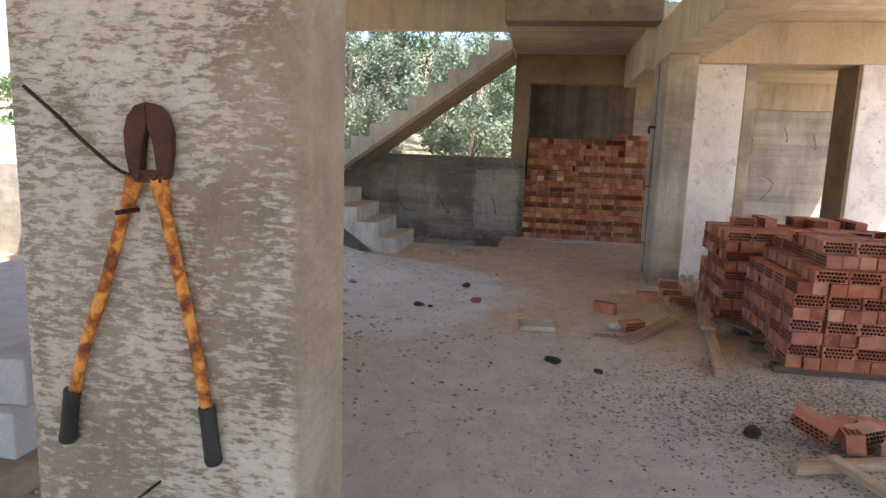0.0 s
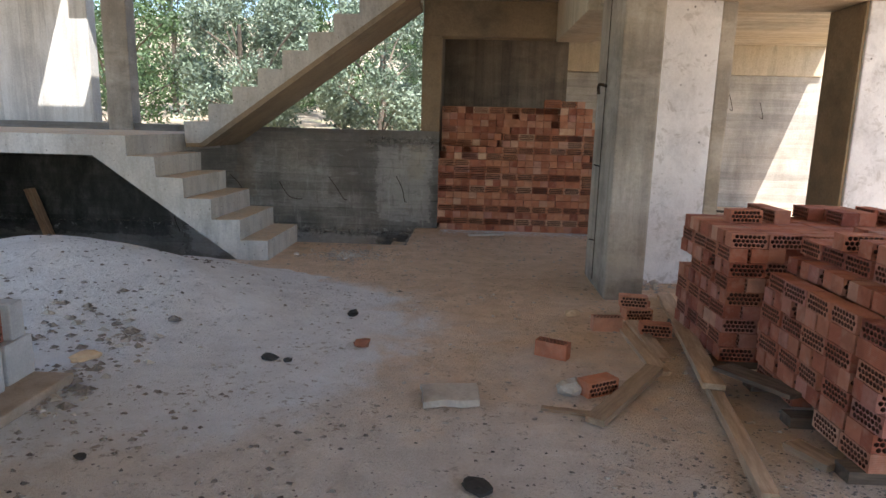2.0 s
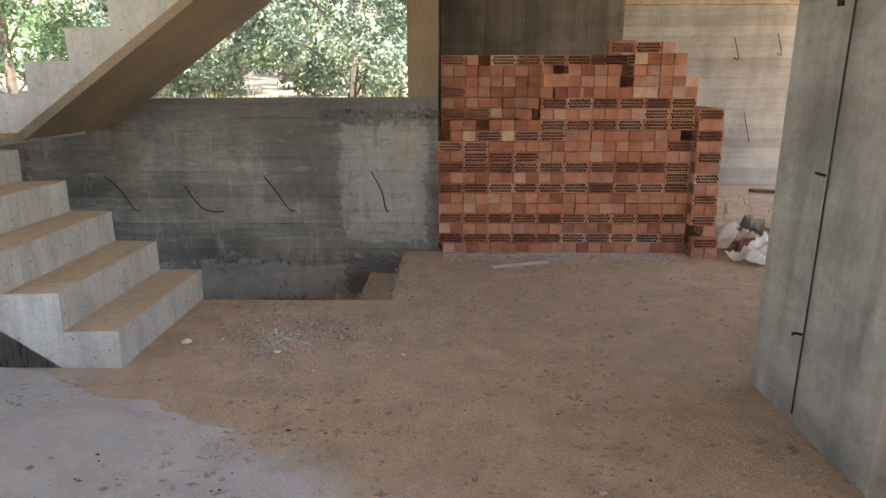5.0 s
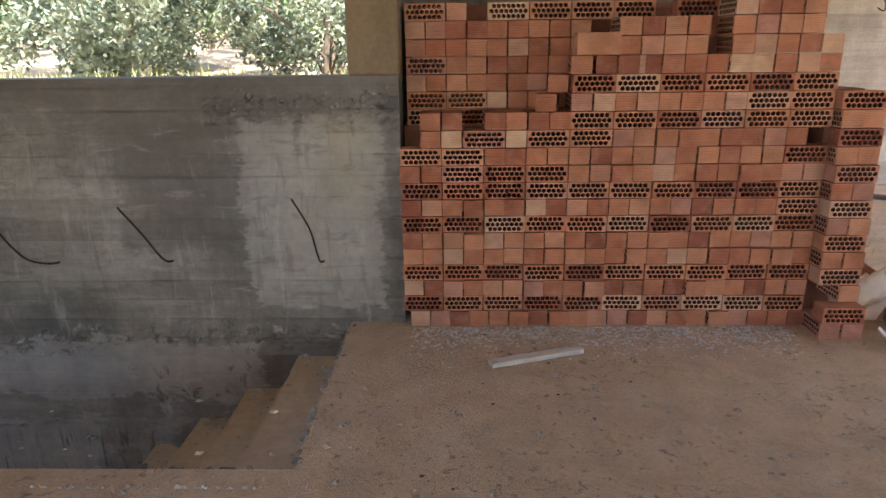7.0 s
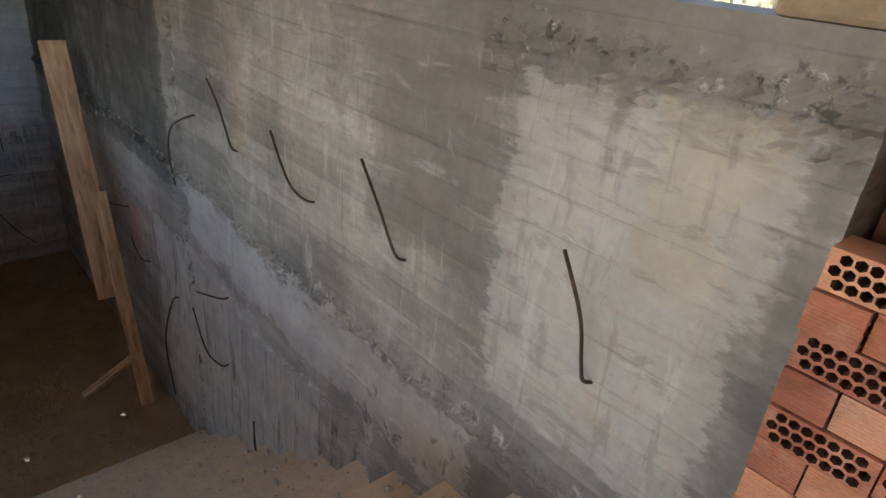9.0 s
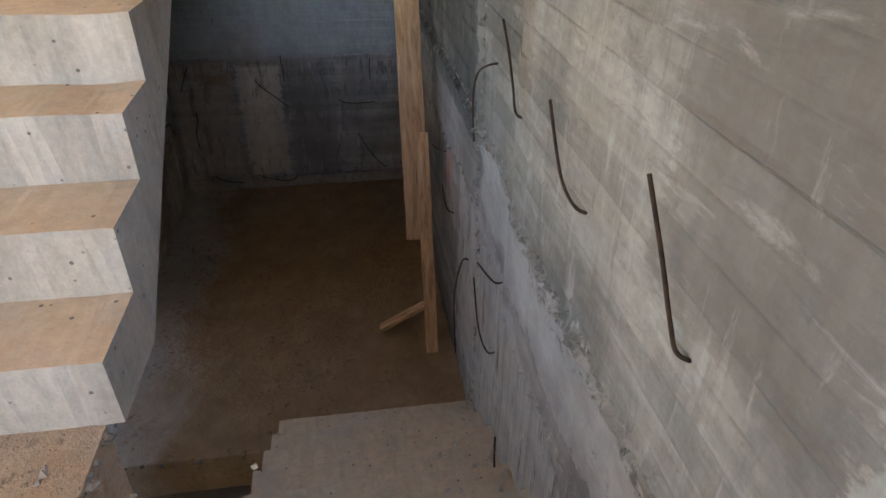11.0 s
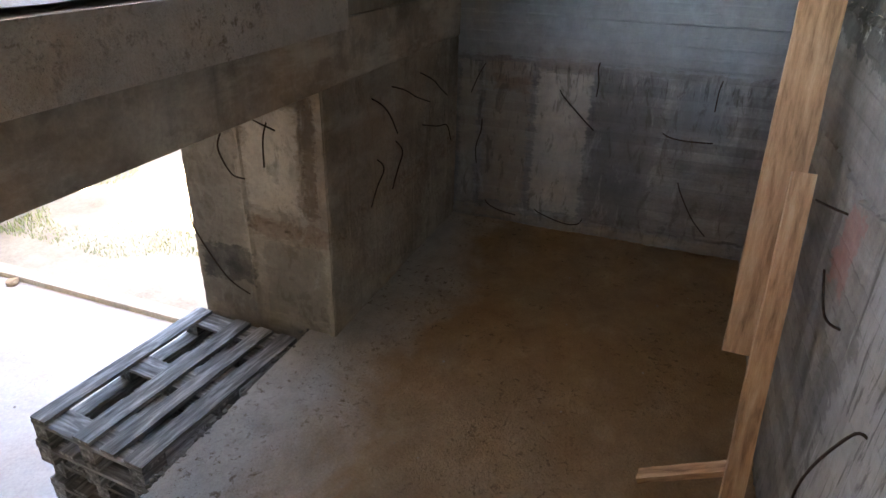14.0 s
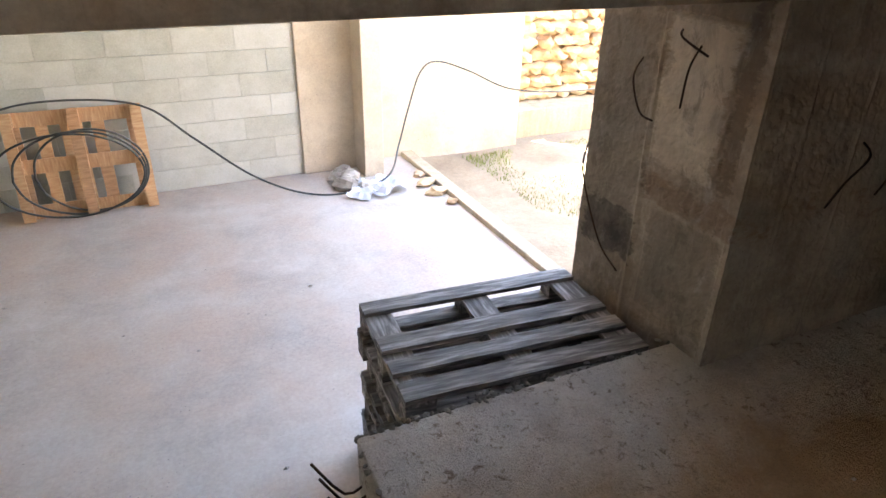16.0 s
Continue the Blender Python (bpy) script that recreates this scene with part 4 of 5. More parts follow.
def brick_mesh(material):
    """A perforated clay brick: staggered rows of holes through its two long faces."""
    bm = bmesh.new()
    x0, x1, z0, z1, yf = -BL / 2, BL / 2, 0.0, BH, BD / 2

    def face(y, s):
        rows, edge = [7, 8, 7], 0.0045
        hz = (z1 - z0 - 2 * edge) / 3
        for q, count in enumerate(rows):
            za, zb = z0 + edge + q * hz, z0 + edge + (q + 1) * hz
            pad = edge if count == 8 else edge + (x1 - x0 - 2 * edge) / 16
            w = (x1 - x0 - 2 * pad) / count
            for k in range(count):
                xa, xb = x0 + pad + k * w, x0 + pad + (k + 1) * w
                cx, cz = (xa + xb) / 2, (za + zb) / 2
                outer = [(xa, za), (cx, za), (xb, za), (xb, zb), (cx, zb), (xa, zb)]
                ring = [(cx + 0.0103 * math.cos(t), cz + 0.0103 * math.sin(t)) for t in (radians(a) for a in (210, 270, 330, 30, 90, 150))]
                vo = [bm.verts.new((px, y, pz)) for px, pz in outer]
                vi = [bm.verts.new((px, y, pz)) for px, pz in ring]
                vd = [bm.verts.new((px, y + s * 0.0444, pz)) for px, pz in ring]
                for a in range(6):
                    b = (a + 1) % 6
                    bm.faces.new((vo[a], vo[b], vi[b], vi[a]))
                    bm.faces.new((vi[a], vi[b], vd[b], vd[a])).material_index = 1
            if pad > edge:
                for xa, xb in ((x0 + edge, x0 + pad), (x1 - pad, x1 - edge)):
                    bm.faces.new([bm.verts.new(c) for c in ((xa, y, za), (xb, y, za), (xb, y, zb), (xa, y, zb))])
        for xa, xb, za, zb in ((x0, x1, z0, z0 + edge), (x0, x1, z1 - edge, z1), (x0, x0 + edge, z0 + edge, z1 - edge), (x1 - edge, x1, z0 + edge, z1 - edge)):
            bm.faces.new([bm.verts.new(c) for c in ((xa, y, za), (xb, y, za), (xb, y, zb), (xa, y, zb))])
    face(-yf, 1)
    face(yf, -1)
    for quad in (((x0, -yf, z1), (x1, -yf, z1), (x1, yf, z1), (x0, yf, z1)), ((x0, -yf, z0), (x0, yf, z0), (x1, yf, z0), (x1, -yf, z0)),
                 ((x0, -yf, z0), (x0, -yf, z1), (x0, yf, z1), (x0, yf, z0)), ((x1, -yf, z0), (x1, yf, z0), (x1, yf, z1), (x1, -yf, z1))):
        bm.faces.new([bm.verts.new(c) for c in quad])
    bmesh.ops.remove_doubles(bm, verts=bm.verts[:], dist=0.0002)
    def rim(e):
        a, b = e.verts[0].co, e.verts[1].co
        on = sum(abs(abs(p) - w) < 1e-5 and abs(abs(q) - w) < 1e-5 for p, q, w in ((a.x, b.x, BL / 2), (a.y, b.y, BD / 2)))
        return on + any(abs(a.z - w) < 1e-5 and abs(b.z - w) < 1e-5 for w in (0, BH)) == 2
    bmesh.ops.bevel(bm, geom=[e for e in bm.edges if rim(e)], offset=0.003, segments=1, affect="EDGES")
    bmesh.ops.recalc_face_normals(bm, faces=bm.faces[:])
    me = mesh_of("brick", bm, material)
    me.materials.append(M_HOLESHADE)
    return me


BRICK = brick_mesh(M_BRICK)
REDBRICK = brick_mesh(M_REDBRICK)
br = rng(21)


def lay(parent, x, y, z, turn=0, jitter=1.0, shape=None):
    """One brick of a stack; x, y is its middle, z its underside."""
    ob = new("brick", shape or BRICK)
    ob.parent = parent
    j = 0.004 * jitter
    ob.matrix_basis = pose(x + br.uniform(-j, j) * 0.5, y + br.uniform(-j, j) * 2.2, z, 0, 0, turn + br.uniform(-1.2, 1.2) * jitter)
    return ob


def wall_stack():
    stack = tagged(new("brick_stack"), "tall loose stack of perforated orange clay bricks filling an opening", "brick stack")
    stack.location = (0.66, 11.1, 0)
    off = stack.location
    pitch, rise = 0.187, 0.0772
    rows = ["h" * 20, "o" * 10, "h" * 20, "o" * 10, "h" * 20, "h" * 20, "o" * 10, "h" * 18 + "o", "o" * 10, "hhooo" + "h" * 10 + "hh",
            "oo" + "h" * 14 + "o", ".hhohoo" + "h" * 9, ".hh.hhhh" + "o" * 6, "-" * 8 + "h" * 8 + "oo", "-" * 8 + "o" * 6, "-" * 10 + "h" * 10, "-" * 8 + "." + "-h" + "h" * 3 + "." + "h" * 5,
            "-" * 9 + "-hhhh.hhhh", "-" * 15 + "hhhh", "-" * 13 + "ooh"]
    for k, row in enumerate(rows):
        x, z = -0.29 + (0.03 if k == 0 else 0), k * rise
        for c in row:
            if c == "o":
                lay(stack, x + pitch / 2 - off.x, 10.9 + BD / 2 - off.y, z)
                x += pitch
            else:
                if c == "h":
                    lay(stack, x + pitch / 4 - off.x, 10.9 + BL / 2 - off.y - (0.02 if br.random() < 0.06 else 0), z, 90)
                x += pitch / 2
    rear = {12: "oooo", 13: "oo" + "h" * 5, 14: "h" * 9, 15: "o" + "h" * 7, 16: "h" * 9, 17: "h" * 9 + "." * 3 + "hhhh", 18: "oh.oooo.o"}
    for k, row in rear.items():
        x = -0.27
        for c in row:
            if c == "o":
                lay(stack, x + pitch / 2 - off.x, 11.12 + BD / 2 - off.y, k * rise)
                x += pitch
            else:
                if c == "h":
                    lay(stack, x + pitch / 4 - off.x, 11.12 + BL / 2 - off.y, k * rise, 90)
                x += pitch / 2
    for x, y, z, turn in ((0.365, 10.985, 13, 78), (0.44, 11.01, 14, 65), (0.50, 10.98, 15, 84), (0.60, 11.0, 15, 91), (0.72, 11.0, 15, 88)):
        lay(stack, x - off.x, y - off.y, z * rise, turn)
    for x, y, z, tilt in ((0.555, 10.945, 16, 2), (1.03, 11.0, 19, -3)):
        ob = lay(stack, x - off.x, y - off.y, z * rise, 0)
        ob.matrix_basis = pose(x - off.x, y - off.y, z * rise + BD / 2, 90, 0, tilt)
    side = ["hh", "o", ".h", "o", "hh", "o", "hh", "o", "hh", "o", "hh", "o", "hh", "o"]
    for k, row in enumerate(side):
        x, y = 1.585, (10.74 if k < 2 else 10.8) + 0.004 * k
        for c in row:
            if c == "o":
                lay(stack, x + pitch / 2 - off.x, y + BD / 2 - off.y, k * rise)
                x += pitch
            else:
                if c == "h":
                    lay(stack, x + pitch / 4 - off.x, y + BL / 2 - off.y, k * rise, 90)
                x += pitch / 2
    # solid boxes in darkened clay stand for the bricks behind
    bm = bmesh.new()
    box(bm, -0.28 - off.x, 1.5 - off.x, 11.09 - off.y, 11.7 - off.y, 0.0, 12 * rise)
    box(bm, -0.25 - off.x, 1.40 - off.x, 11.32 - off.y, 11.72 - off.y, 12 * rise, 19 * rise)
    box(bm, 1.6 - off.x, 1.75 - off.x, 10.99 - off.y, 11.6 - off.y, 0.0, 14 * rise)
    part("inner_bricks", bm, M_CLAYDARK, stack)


wall_stack()


def deck_board(name, parent, l, w, t, m, material, seed):
    ob = new(name, board_mesh(name, l, w, t, material, seed))
    ob.parent = parent
    ob.matrix_basis = m
    return ob


def pallet(label, material, boards, group="", long=1.2, wide=0.8):
    """A wooden pallet 1.2 x 0.8 x 0.144 m; boards: the widths and places of the top deck."""
    base = tagged(new("pallet"), label, "pallet", group)
    for i, (y, w) in enumerate(boards):
        deck_board("deck_board", base, long, w, 0.022, pose(0, y, 0.133), material, i)
    for i, x in enumerate((0.07 - long / 2, 0, long / 2 - 0.07)):
        deck_board("cross_board", base, wide, 0.145, 0.022, pose(x, 0, 0.111, 0, 0, 90), material, 10 + i)
    for i, y in enumerate((0.05 - wide / 2, 0, wide / 2 - 0.05)):
        deck_board("bottom_board", base, long, 0.1, 0.022, pose(0, y, 0.011), material, 20 + i)
        for k, x in enumerate((0.07 - long / 2, 0, long / 2 - 0.07)):
            bm = bmesh.new()
            box(bm, x - 0.07, x + 0.07, y - 0.05, y + 0.05, 0.022, 0.1, bevel=0.004)
            part("block", bm, material, base)
    return base


def brick_pile():
    for k, (x0, x1, y) in enumerate(((1.5, 2.75, 5.52), (1.5, 2.75, 5.95), (1.5, 2.75, 6.34), (1.4, 2.65, 6.64), (1.4, 2.65, 7.0), (1.4, 2.65, 7.28))):
        bearer = tagged(new("timber_bearer", board_mesh("timber_bearer", x1 - x0, 0.09, 0.048, M_OLDWOOD, k)), "dark timber bearer under a pile of clay bricks", "timber", "bearers under bricks")
        bearer.matrix_basis = pose((x0 + x1) / 2, y, 0.026, 0, 0, 1)
    for name, ox, oy, nx, ny, layers, first in (("front", 1.555, 5.44, 6, 5, 10, 0), ("rear", 1.44, 6.56, 6, 4, 10, 1)):
        pile = tagged(new("brick_pile"), "pile of perforated red clay bricks on timber bearers" if name == "front" else "taller pile of red clay bricks on timber bearers", "brick pile", "brick piles")
        pile.location = (ox, oy, 0.051)
        pitch, rise = 0.19, 0.0765
        for k in range(layers):
            sy = 0.0
            sx = 0.0
            if name == "front" and k >= 7:
                sx, sy = (0.1, 0.0) if k == 7 else (0.19, 0.1)
            if name == "rear" and k == 9:
                sx, sy = 0.38, 0.38
            along_y = (k + first) % 2 == 0
            w, d = nx * pitch, ny * pitch
            tops = k >= layers - 3
            px, py = (pitch / 2, pitch) if along_y else (pitch, pitch / 2)
            i = 0
            y = sy
            while y < d - 0.01:
                x = sx
                while x < w - 0.01:
                    outer = y < sy + py or x < sx + px or tops or (name == "rear" and y > d - py - 0.01 and k > 6)
                    hole = (not tops) and br.random() < 0.035
                    if outer and not hole and not (k == layers - 1 and br.random() < 0.3):
                        lay(pile, x + px / 2, y + py / 2, k * rise, 90 if along_y else 0, 2.2, REDBRICK)
                    x += px
                y += py
        # solid box in darkened clay fills the pile's core
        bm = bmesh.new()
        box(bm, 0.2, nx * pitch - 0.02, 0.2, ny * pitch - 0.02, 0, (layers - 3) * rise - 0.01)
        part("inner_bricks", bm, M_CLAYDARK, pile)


brick_pile()


def loose_brick(x, y, z, rx=0, ry=0, rz=0, label="single perforated clay brick lying on the dusty floor"):
    ob = tagged(new("brick", BRICK), label, "brick", "loose bricks")
    ob.matrix_basis = pose(x, y, z, rx, ry, rz)


for a in ((0.60, 6.70, 0.045, 90, 0, -28), (0.98, 7.22, 0.045, 90, 0, 4), (1.24, 7.45, 0.0, 0, 0, 8), (1.25, 7.62, 0.045, 90, 0, 15), (1.22, 7.5, 0.075, 0, 0, -8), (1.24, 7.03, 0.03, 0, 0, -6),
          (0.74, 6.2, 0.0, 0, 0, 30), (1.34, 4.48, 0.07, 25, 20, -30), (1.46, 4.42, 0.05, 80, 10, 75), (1.58, 4.5, 0.02, 0, 0, 30), (1.62, 4.4, 0.05, 90, 0, 60), (1.7, 4.62, 0.0, 0, 0, -20), (1.52, 4.6, 0.0, 0, 0, 50),
          (1.66, 6.98, 0.741, 0, 0, 3)):
    loose_brick(*a)
for a in ((2.2, 11.05, 0, 0, 0, 20), (2.35, 11.1, 0.045, 90, 0, 50), (2.1, 10.95, 0.04, 90, 0, -10), (2.45, 11.3, 0, 0, 0, -40), (2.3, 11.15, 0.1, 20, 10, 5), (2.15, 11.4, 0.05, 30, 20, 60), (2.6, 11.1, 0.02, 10, 0, 15)):
    loose_brick(*a, label="clay brick half wrapped in torn plastic sheet")


def torn_sheet():
    bm = bmesh.new()
    bmesh.ops.create_grid(bm, x_segments=44, y_segments=44, size=0.5)
    for v in bm.verts:
        x, y = v.co.x, v.co.y
        ridge = abs(noise.noise((x * 4, y * 4, 1))) * 0.3 + abs(noise.noise((x * 11, y * 11, 4))) * 0.12
        edge = max(0, 1 - 2.1 * max(abs(x), abs(y)))
        v.co = Vector((x * 0.8 + 0.12 * noise.noise((x * 3, y * 3, 9)), y * 0.8 + 0.12 * noise.noise((x * 3, y * 3, 19)), 0.01 + ridge * (0.3 + edge) + 0.12 * edge))
    bmesh.ops.delete(bm, geom=[f for f in bm.faces if noise.noise((f.calc_center_median().x * 5, f.calc_center_median().y * 5, 31)) > 0.16], context="FACES")
    ob = tagged(part("plastic_sheet", bm, M_PLASTIC, smooth=True), "crumpled torn white plastic wrapping over bricks", "plastic sheet")
    ob.matrix_basis = pose(2.17, 11.02, 0.0, 0, 0, 20)


torn_sheet()


# ---- timber on the floor ----
def plank(a, b, width, thick, label="pale raw timber plank on the dusty floor", roll=0, material=None, seed=0):
    length = (Vector(b) - Vector(a)).length
    ob = tagged(new("plank", board_mesh("plank", length, width, thick, material or M_WOOD, seed)), label, "plank", "loose planks")
    ob.matrix_basis = between(a, b, roll)


plank((1.15, 5.30, 0.025), (1.30, 6.25, 0.03), 0.06, 0.045, seed=1)
plank((1.27, 6.15, 0.075), (1.58, 8.0, 0.03), 0.1, 0.028, seed=2)
plank((1.12, 6.45, 0.012), (1.10, 7.3, 0.012), 0.09, 0.022, seed=3)
plank((1.19, 6.65, 0.014), (1.16, 7.25, 0.04), 0.08, 0.022, seed=4)
plank((0.66, 5.84, 0.02), (1.08, 6.45, 0.04), 0.085, 0.03, "brown broken plank on the dusty floor", seed=5)
plank((1.38, 6.35, 0.10), (1.56, 5.95, 0.13), 0.13, 0.02, "dark board sticking out under the brick pile", material=M_OLDWOOD, seed=6)
plank((1.42, 5.72, 0.02), (1.5, 5.55, 0.02), 0.09, 0.03, seed=7)
plank((1.15, 4.13, 0.03), (1.62, 4.28, 0.03), 0.05, 0.04, seed=8)
plank((1.32, 4.20, 0.06), (1.50, 3.9, 0.02), 0.05, 0.03, seed=9)
plank((0.10, 10.48, 0.012), (0.50, 10.62, 0.012), 0.045, 0.02, "short pale lath on the dusty floor", material=M_LATH, seed=10)
plank((0.45, 5.98, 0.008), (0.68, 5.93, 0.012), 0.035, 0.014, "thin splintered lath on the dusty floor", seed=11)


plank((3.33, 13.7, 0.02), (4.1, 13.37, 0.02), 0.09, 0.03, "long dark board lying on the far floor", material=M_OLDWOOD, seed=12)


# ---- rubble and dust ----
bm = bmesh.new()
rr = rng(91)
for i in range(140):
    x = rr.uniform(-2.7, -0.6)
    lump(bm, (x, 10.955, -0.06 + 0.03 * noise.noise((x * 3, 0, 0)) + rr.gauss(0, 0.018)), rr.uniform(0.005, 0.017), 900 + i, 0.7)
for i in range(130):
    x = rr.uniform(-4.95, -3.4)
    lump(bm, (x, 8.40 + rr.gauss(0, 0.012), -2.112 + rr.gauss(0, 0.012)), rr.uniform(0.005, 0.018), 1500 + i, 0.7)
for i in range(30):
    lump(bm, (-3.40 + rr.gauss(0, 0.012), rr.uniform(8.4, 9.8), -2.112), rr.uniform(0.005, 0.018), 1700 + i, 0.7)
for i in range(90):
    x = rr.uniform(-1.68, -0.58)
    lump(bm, (x, 9.79 + rr.gauss(0, 0.008), -0.012), rr.uniform(0.006, 0.02), 1800 + i, 0.6)
for i in range(90):
    lump(bm, (-0.55 + rr.gauss(0, 0.012), rr.uniform(9.8, 10.93), -0.012), rr.uniform(0.006, 0.024), 1900 + i, 0.6)
tagged(part("mortar_ridge", bm, M_WALL), "crumbly ridge of mortar along the cast wall", "mortar", kind="stuff")
def sand_heap():
    nx, ny = 90, 70
    verts, faces = [], []
    for i in range(nx):
        for j in range(ny):
            x, y = -5.25 + 4.6 * i / (nx - 1), 5.7 + 3.1 * j / (ny - 1)
            h = 0.27 * math.exp(-((x + 3.35) / 1.0) ** 2 - ((y - 7.75) / 0.75) ** 2) + 0.20 * math.exp(-((x + 2.55) / 0.9) ** 2 - ((y - 7.7) / 0.8) ** 2)
            h += 0.10 * math.exp(-((x + 1.7) / 0.7) ** 2 - ((y - 7.3) / 0.8) ** 2)
            h += 0.02 * noise.noise((x * 2, y * 2, 0)) + 0.008 * noise.noise((x * 8, y * 8, 0)) - 0.025
            verts.append((x, y, h))
    for i in range(nx - 1):
        for j in range(ny - 1):
            a = i * ny + j
            if max(verts[q][2] for q in (a, a + ny, a + ny + 1, a + 1)) > -0.002:
                faces.append((a, a + ny, a + ny + 1, a + 1))
    me = bpy.data.meshes.new("sand_heap")
    me.from_pydata(verts, [], faces)
    me.materials.append(M_DUST)
    me.shade_smooth()
    tagged(new("sand_heap", me), "low heap of white sand spilling over the floor", "sand heap", kind="stuff")


sand_heap()


def heap_z(x, y):
    return max(0, 0.27 * math.exp(-((x + 3.35) / 1.0) ** 2 - ((y - 7.75) / 0.75) ** 2) + 0.20 * math.exp(-((x + 2.55) / 0.9) ** 2 - ((y - 7.7) / 0.8) ** 2) + 0.10 * math.exp(-((x + 1.7) / 0.7) ** 2 - ((y - 7.3) / 0.8) ** 2) - 0.025)


def scatter(name, label, count, place, size, material, seed):
    """Small chips as one mesh of squashed, uneven octahedra."""
    r = rng(seed)
    verts, faces = [], []
    for i in range(count):
        x, y, z0 = place(r)
        s = size[0] + (size[1] - size[0]) * r.random() ** 3
        a, k = r.uniform(0, math.tau), len(verts)
        ca, sa = math.cos(a), math.sin(a)
        for px, py, pz in ((1, 0, 0), (0, 1, 0), (-1, 0, 0), (0, -1, 0), (0.1, 0.2, 0.9), (0, 0, -0.4)):
            q = s * r.uniform(0.6, 1.3)
            verts.append((x + q * (px * ca - py * sa), y + q * 0.75 * (px * sa + py * ca), z0 + q * 0.6 * pz + s * 0.1))
        faces += [(k + a0, k + (a0 + 1) % 4, k + 4) for a0 in range(4)] + [(k + (a0 + 1) % 4, k + a0, k + 5) for a0 in range(4)]
    me = bpy.data.meshes.new(name)
    me.from_pydata(verts, [], faces)
    me.materials.append(material)
    tagged(new(name, me), label, "debris", kind="stuff")


def on_floor(r):
    x, y = r.uniform(-2.2, 2.6), r.uniform(2.6, 10.6)
    while (x < -0.5 and y > 9.7) or (x < -1.6 and y > 8.7):
        x, y = r.uniform(-2.2, 2.6), r.uniform(2.6, 10.6)
    return x, y, heap_z(x, y)


def by_blocks(r):
    x, y = r.gauss(-1.78, 0.09), r.uniform(5.7, 6.7)
    if r.random() < 0.4:
        x, y = r.gauss(-2.35, 0.3), r.gauss(6.75, 0.22)
    return x, y, heap_z(x, y)


def by_gravel(r):
    x, y = r.gauss(1.6, 0.62), r.gauss(4.75, 0.42)
    return x, y, 0


def on_heap(r):
    x, y = r.gauss(-2.6, 0.8), r.uniform(6.0, 8.5)
    return x, y, heap_z(x, y)


scatter("floor_chips", "small pale chips and grit over the dusty floor", 3500, on_floor, (0.003, 0.02), M_STONE, 31)
scatter("dark_chips", "dark bits of bark and charcoal on the floor", 300, on_floor, (0.003, 0.013), M_CHAR, 32)
scatter("heap_chips", "dark pebbles strewn over the white sand", 650, on_heap, (0.004, 0.026), M_PEBBLE, 33)
scatter("gravel", "loose dark gravel beside the concrete blocks", 260, by_blocks, (0.012, 0.05), M_PEBBLE, 34)
scatter("pale_gravel", "pale mortar chips beside the concrete blocks", 200, by_blocks, (0.012, 0.045), M_STONE, 44)
scatter("foreground_crumbs", "dark crumbs and bark over the floor by the blocks", 420, lambda r: (r.uniform(-1.75, -0.2), r.uniform(4.3, 6.0), 0.0), (0.004, 0.022), M_PEBBLE, 45)
scatter("crumb_heap", "grey mortar crumbs swept together on the floor", 900, lambda r: (r.gauss(-1.07, 0.16), r.gauss(9.18, 0.13), 0.0), (0.003, 0.02), M_STONE, 46)
scatter("dark_crumb_heap", "dark splinters among the mortar crumbs", 260, lambda r: (r.gauss(-0.89, 0.2), r.gauss(9.29, 0.12), 0.0), (0.002, 0.010), M_CHAR, 47)
scatter("grit_patch", "grey grit spread on the floor", 15000, by_gravel, (0.003, 0.013), M_PEBBLE, 35)
scatter("stack_dust", "pale mortar crumbs and dust at the foot of the brick stack", 2600, lambda r: (r.uniform(-0.25, 1.5), 10.88 - abs(r.gauss(0, 0.13)), 0.0), (0.003, 0.013), M_DUST, 41)
scatter("pillar_rubble", "broken grey mortar at the foot of the column", 130, lambda r: (r.uniform(1.45, 2.2), r.gauss(8.35, 0.12), r.uniform(0, 0.03)), (0.012, 0.045), M_STONE, 36)
scatter("step_rubble", "crumbled mortar by the basement steps", 160, lambda r: (r.uniform(-1.6, -0.6), r.gauss(9.5, 0.35) if r.random() < 0.6 else 9.7, 0), (0.004, 0.02), M_STONE, 37)
scatter("basement_chips", "scattered crumbs on the basement floor", 45, lambda r: (r.uniform(-5, -1), r.uniform(4, 8), -3.1), (0.006, 0.03), M_STONE, 38)
scatter("landing_chips", "sandy crumbs on the landing", 60, lambda r: (r.uniform(-6.9, -3.5), r.uniform(8.6, 10.9), -2.1), (0.004, 0.015), M_STONE, 39)
scatter("stair_crumbs", "crumbled concrete along the steps by the wall", 260, lambda r: (lambda k: (-0.56 - 0.266 * k - r.uniform(0.02, 0.24), 10.99 - abs(r.gauss(0, 0.18)), -0.175 * (k + 1)))(r.randrange(0, 11)), (0.005, 0.03), M_STONE, 40)


def chunk(x, y, size, seed, label, material, squash=0.6, z=None):
    bm = bmesh.new()
    lump(bm, (0, 0, size * squash * 0.7), size, seed, squash, 2)
    tagged(part("rubble_chunk", bm, material), label, "rubble", "loose rubble").location = (x, y, heap_z(x, y) if z is None else z)


